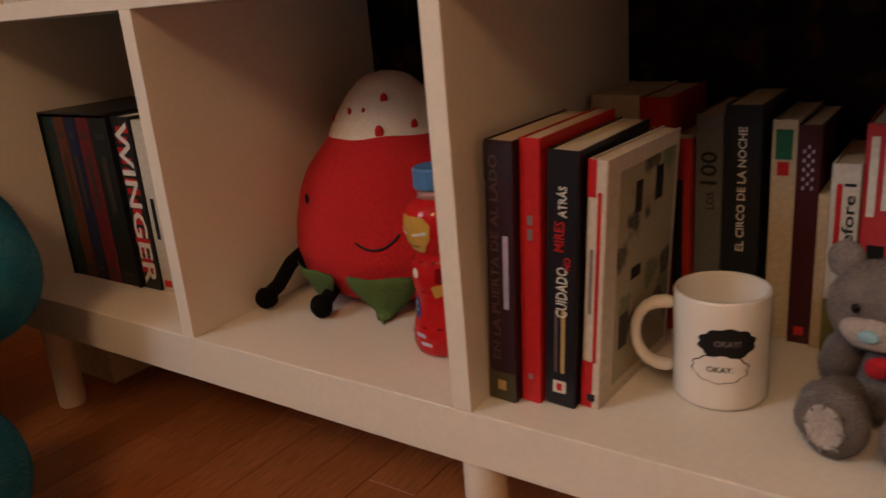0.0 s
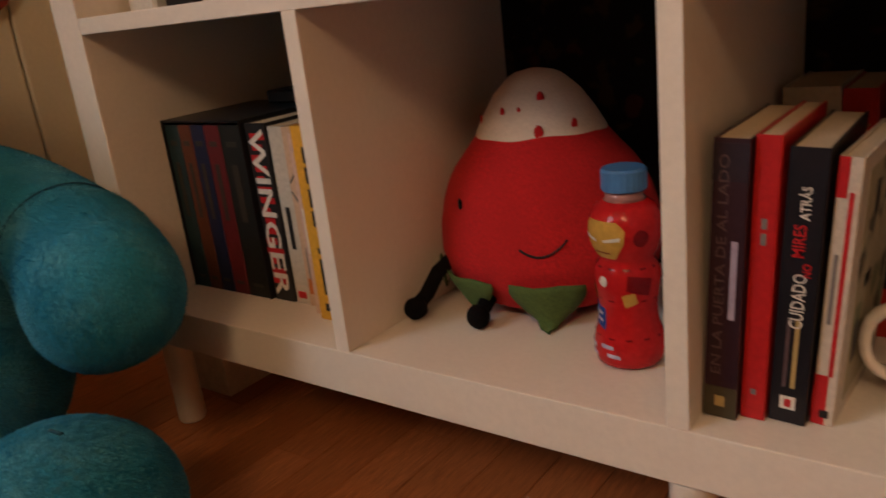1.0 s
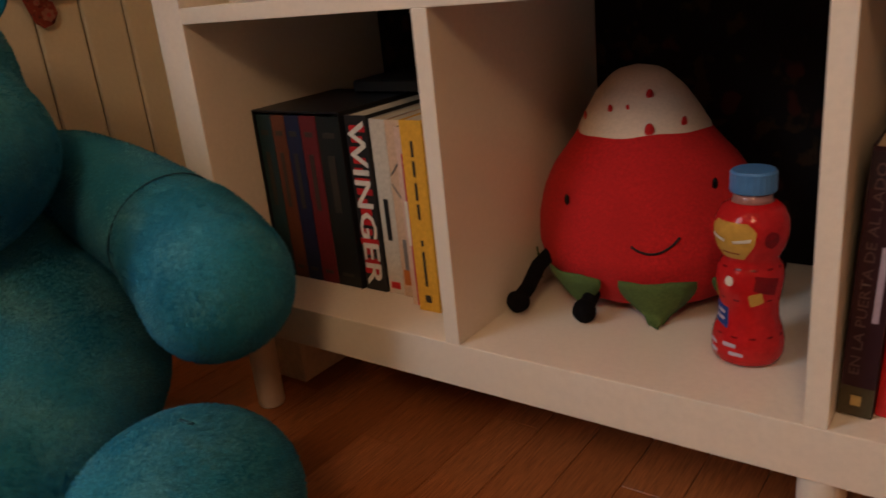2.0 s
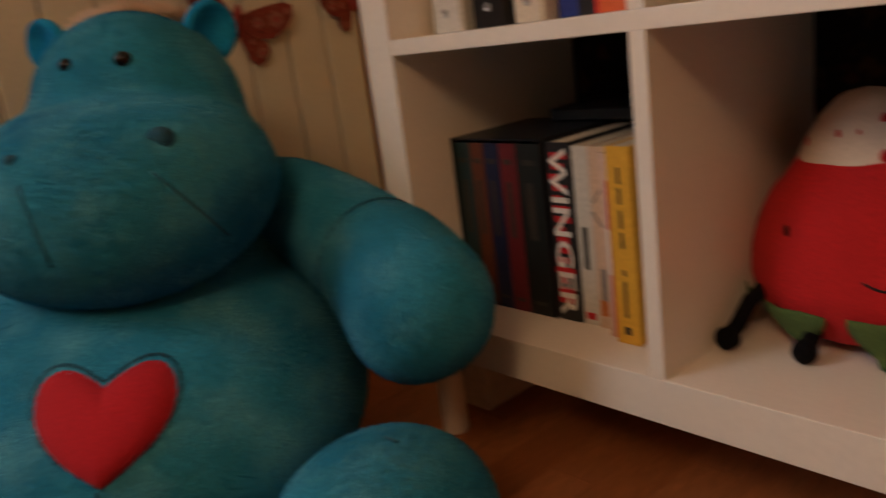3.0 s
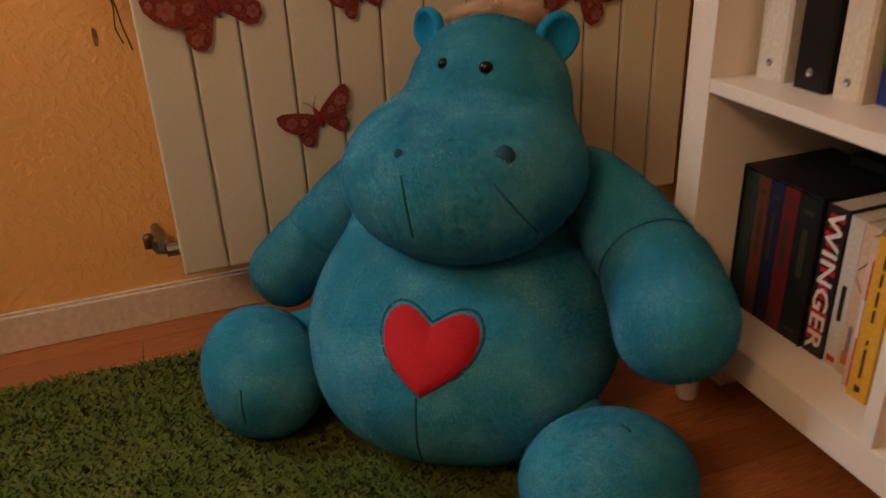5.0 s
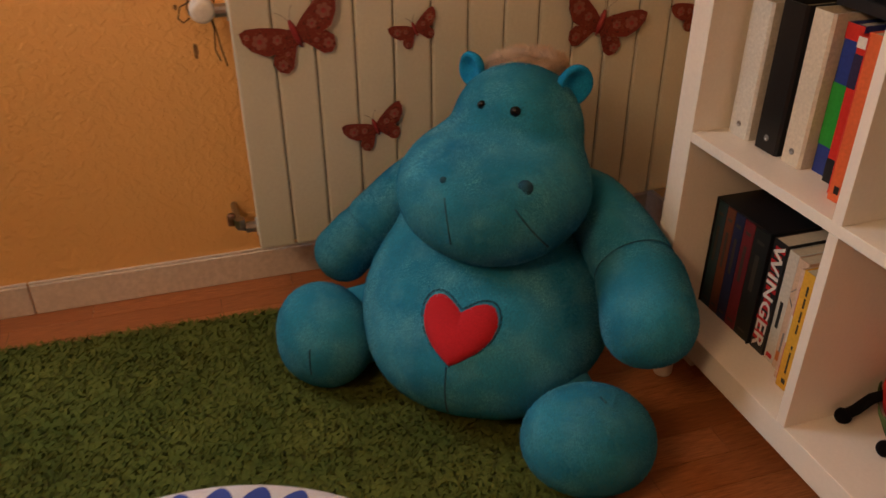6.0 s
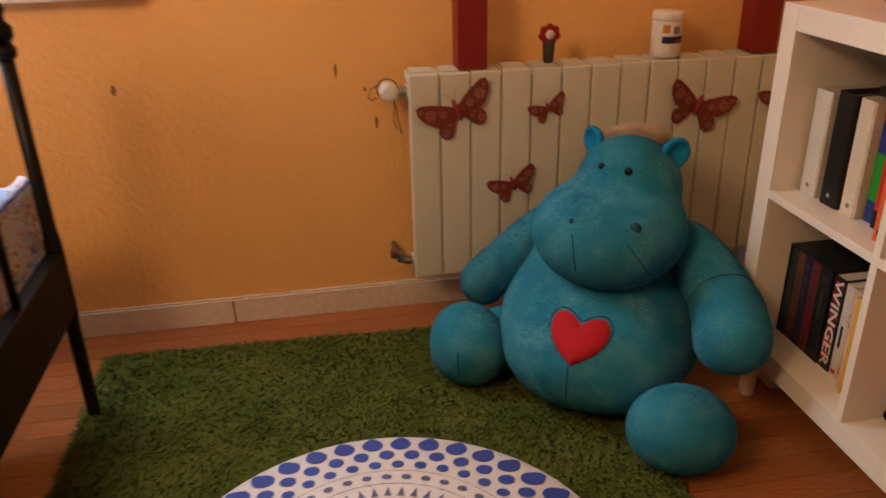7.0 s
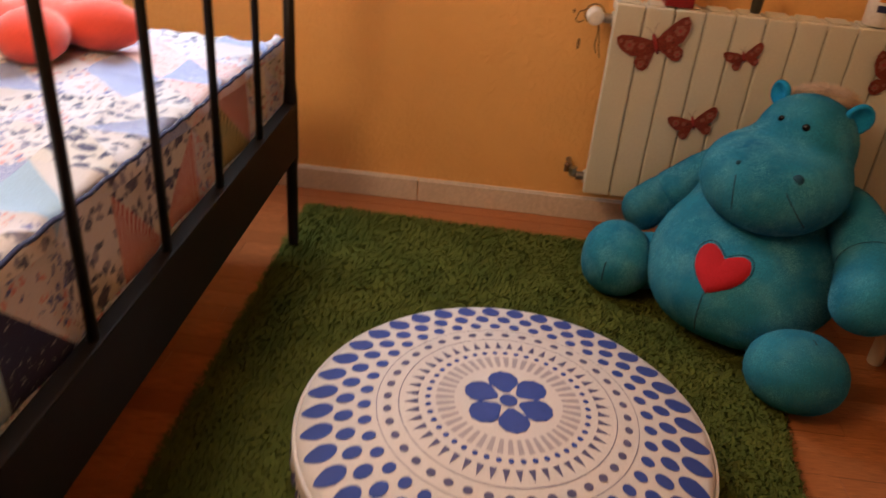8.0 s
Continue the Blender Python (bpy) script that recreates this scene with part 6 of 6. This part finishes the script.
can_patch("navy_band", -0.7, 0.9, 0.038, 0.056, paint("navy_label", (0.02, 0.025, 0.09)))
can_patch("orange_spot", -0.7, -0.2, 0.064, 0.086, paint("orange_label", (0.65, 0.26, 0.05)))
can_patch("grey_spot", 0.0, 0.5, 0.062, 0.080, M_INKGREY)
can_patch("red_spot", 0.2, 0.8, 0.041, 0.047, M_INKR)

# ---- pink cloth bag on top of the shelf unit ----
pk = thing("pink_bag", pose(-0.84, 0.62, 0.9314), "bright pink soft bag on top of the shelf unit", "bag")
bm, _ = blob([((0, 0, 0.045), (0.12, 0.09, 0.045), (0, 0, 0)), ((0.05, 0.02, 0.07), (0.07, 0.07, 0.04), (0, 0, 0))], (0, 0, 0.05), 0.012, 0.006, 48, 28, 16)
part("bag_body", bm, surface("pink_cloth", (0.62, 0.05, 0.13), 0.8, 0.8, 18.0, 260.0, 0.3, 0.002), pk, smooth=True)
part("strap", tube([(-0.10, -0.03, 0.06), (-0.05, -0.04, 0.11), (0.03, -0.03, 0.125), (0.09, -0.01, 0.09)], 0.006, 8), surface("pink_strap", (0.50, 0.03, 0.10), 0.8), pk, smooth=True)

# ---- laminate floor strips ----
floor = thing("floor", None, "reddish brown wood strip laminate floor", "floor", kind="structure")
part("subfloor", box(XW - 0.2, XE + 0.2, YS - 0.15, YN + 0.15, -0.08, -0.003), M_JOINT, floor)
SW, SL = 0.067, 0.46
strip = mesh_of(box(0.0004, SW - 0.0004, 0.0004, SL - 0.0004, -0.0028, 0.0, 0.0005, 1), "strip", M_FLOOR)
rest = bmesh.new()
near = 0
cols = int((XE - XW) / SW) + 1
for i in range(cols):
    x0 = XW + i * SW
    shift = (i * 0.173) % SL
    y0 = YS - shift
    while y0 < YN:
        if -1.72 < x0 < -0.2 and (y0 > 0.0 or y0 < -0.9 or x0 < -1.40) and y0 > -2.0 and near < 290:
            part("strip", strip, None, floor, at=pose(x0, y0, 0))
            near += 1
        else:
            vs = [rest.verts.new((x0 + a * SW + (0.0004 if not a else -0.0004), y0 + b * SL + (0.0004 if not b else -0.0004), 0.0)) for a, b in ((0, 0), (1, 0), (1, 1), (0, 1))]
            rest.faces.new(vs)
        y0 += SL
tagged(part("strips_beyond", rest, M_FLOOR, floor), kind="stuff")
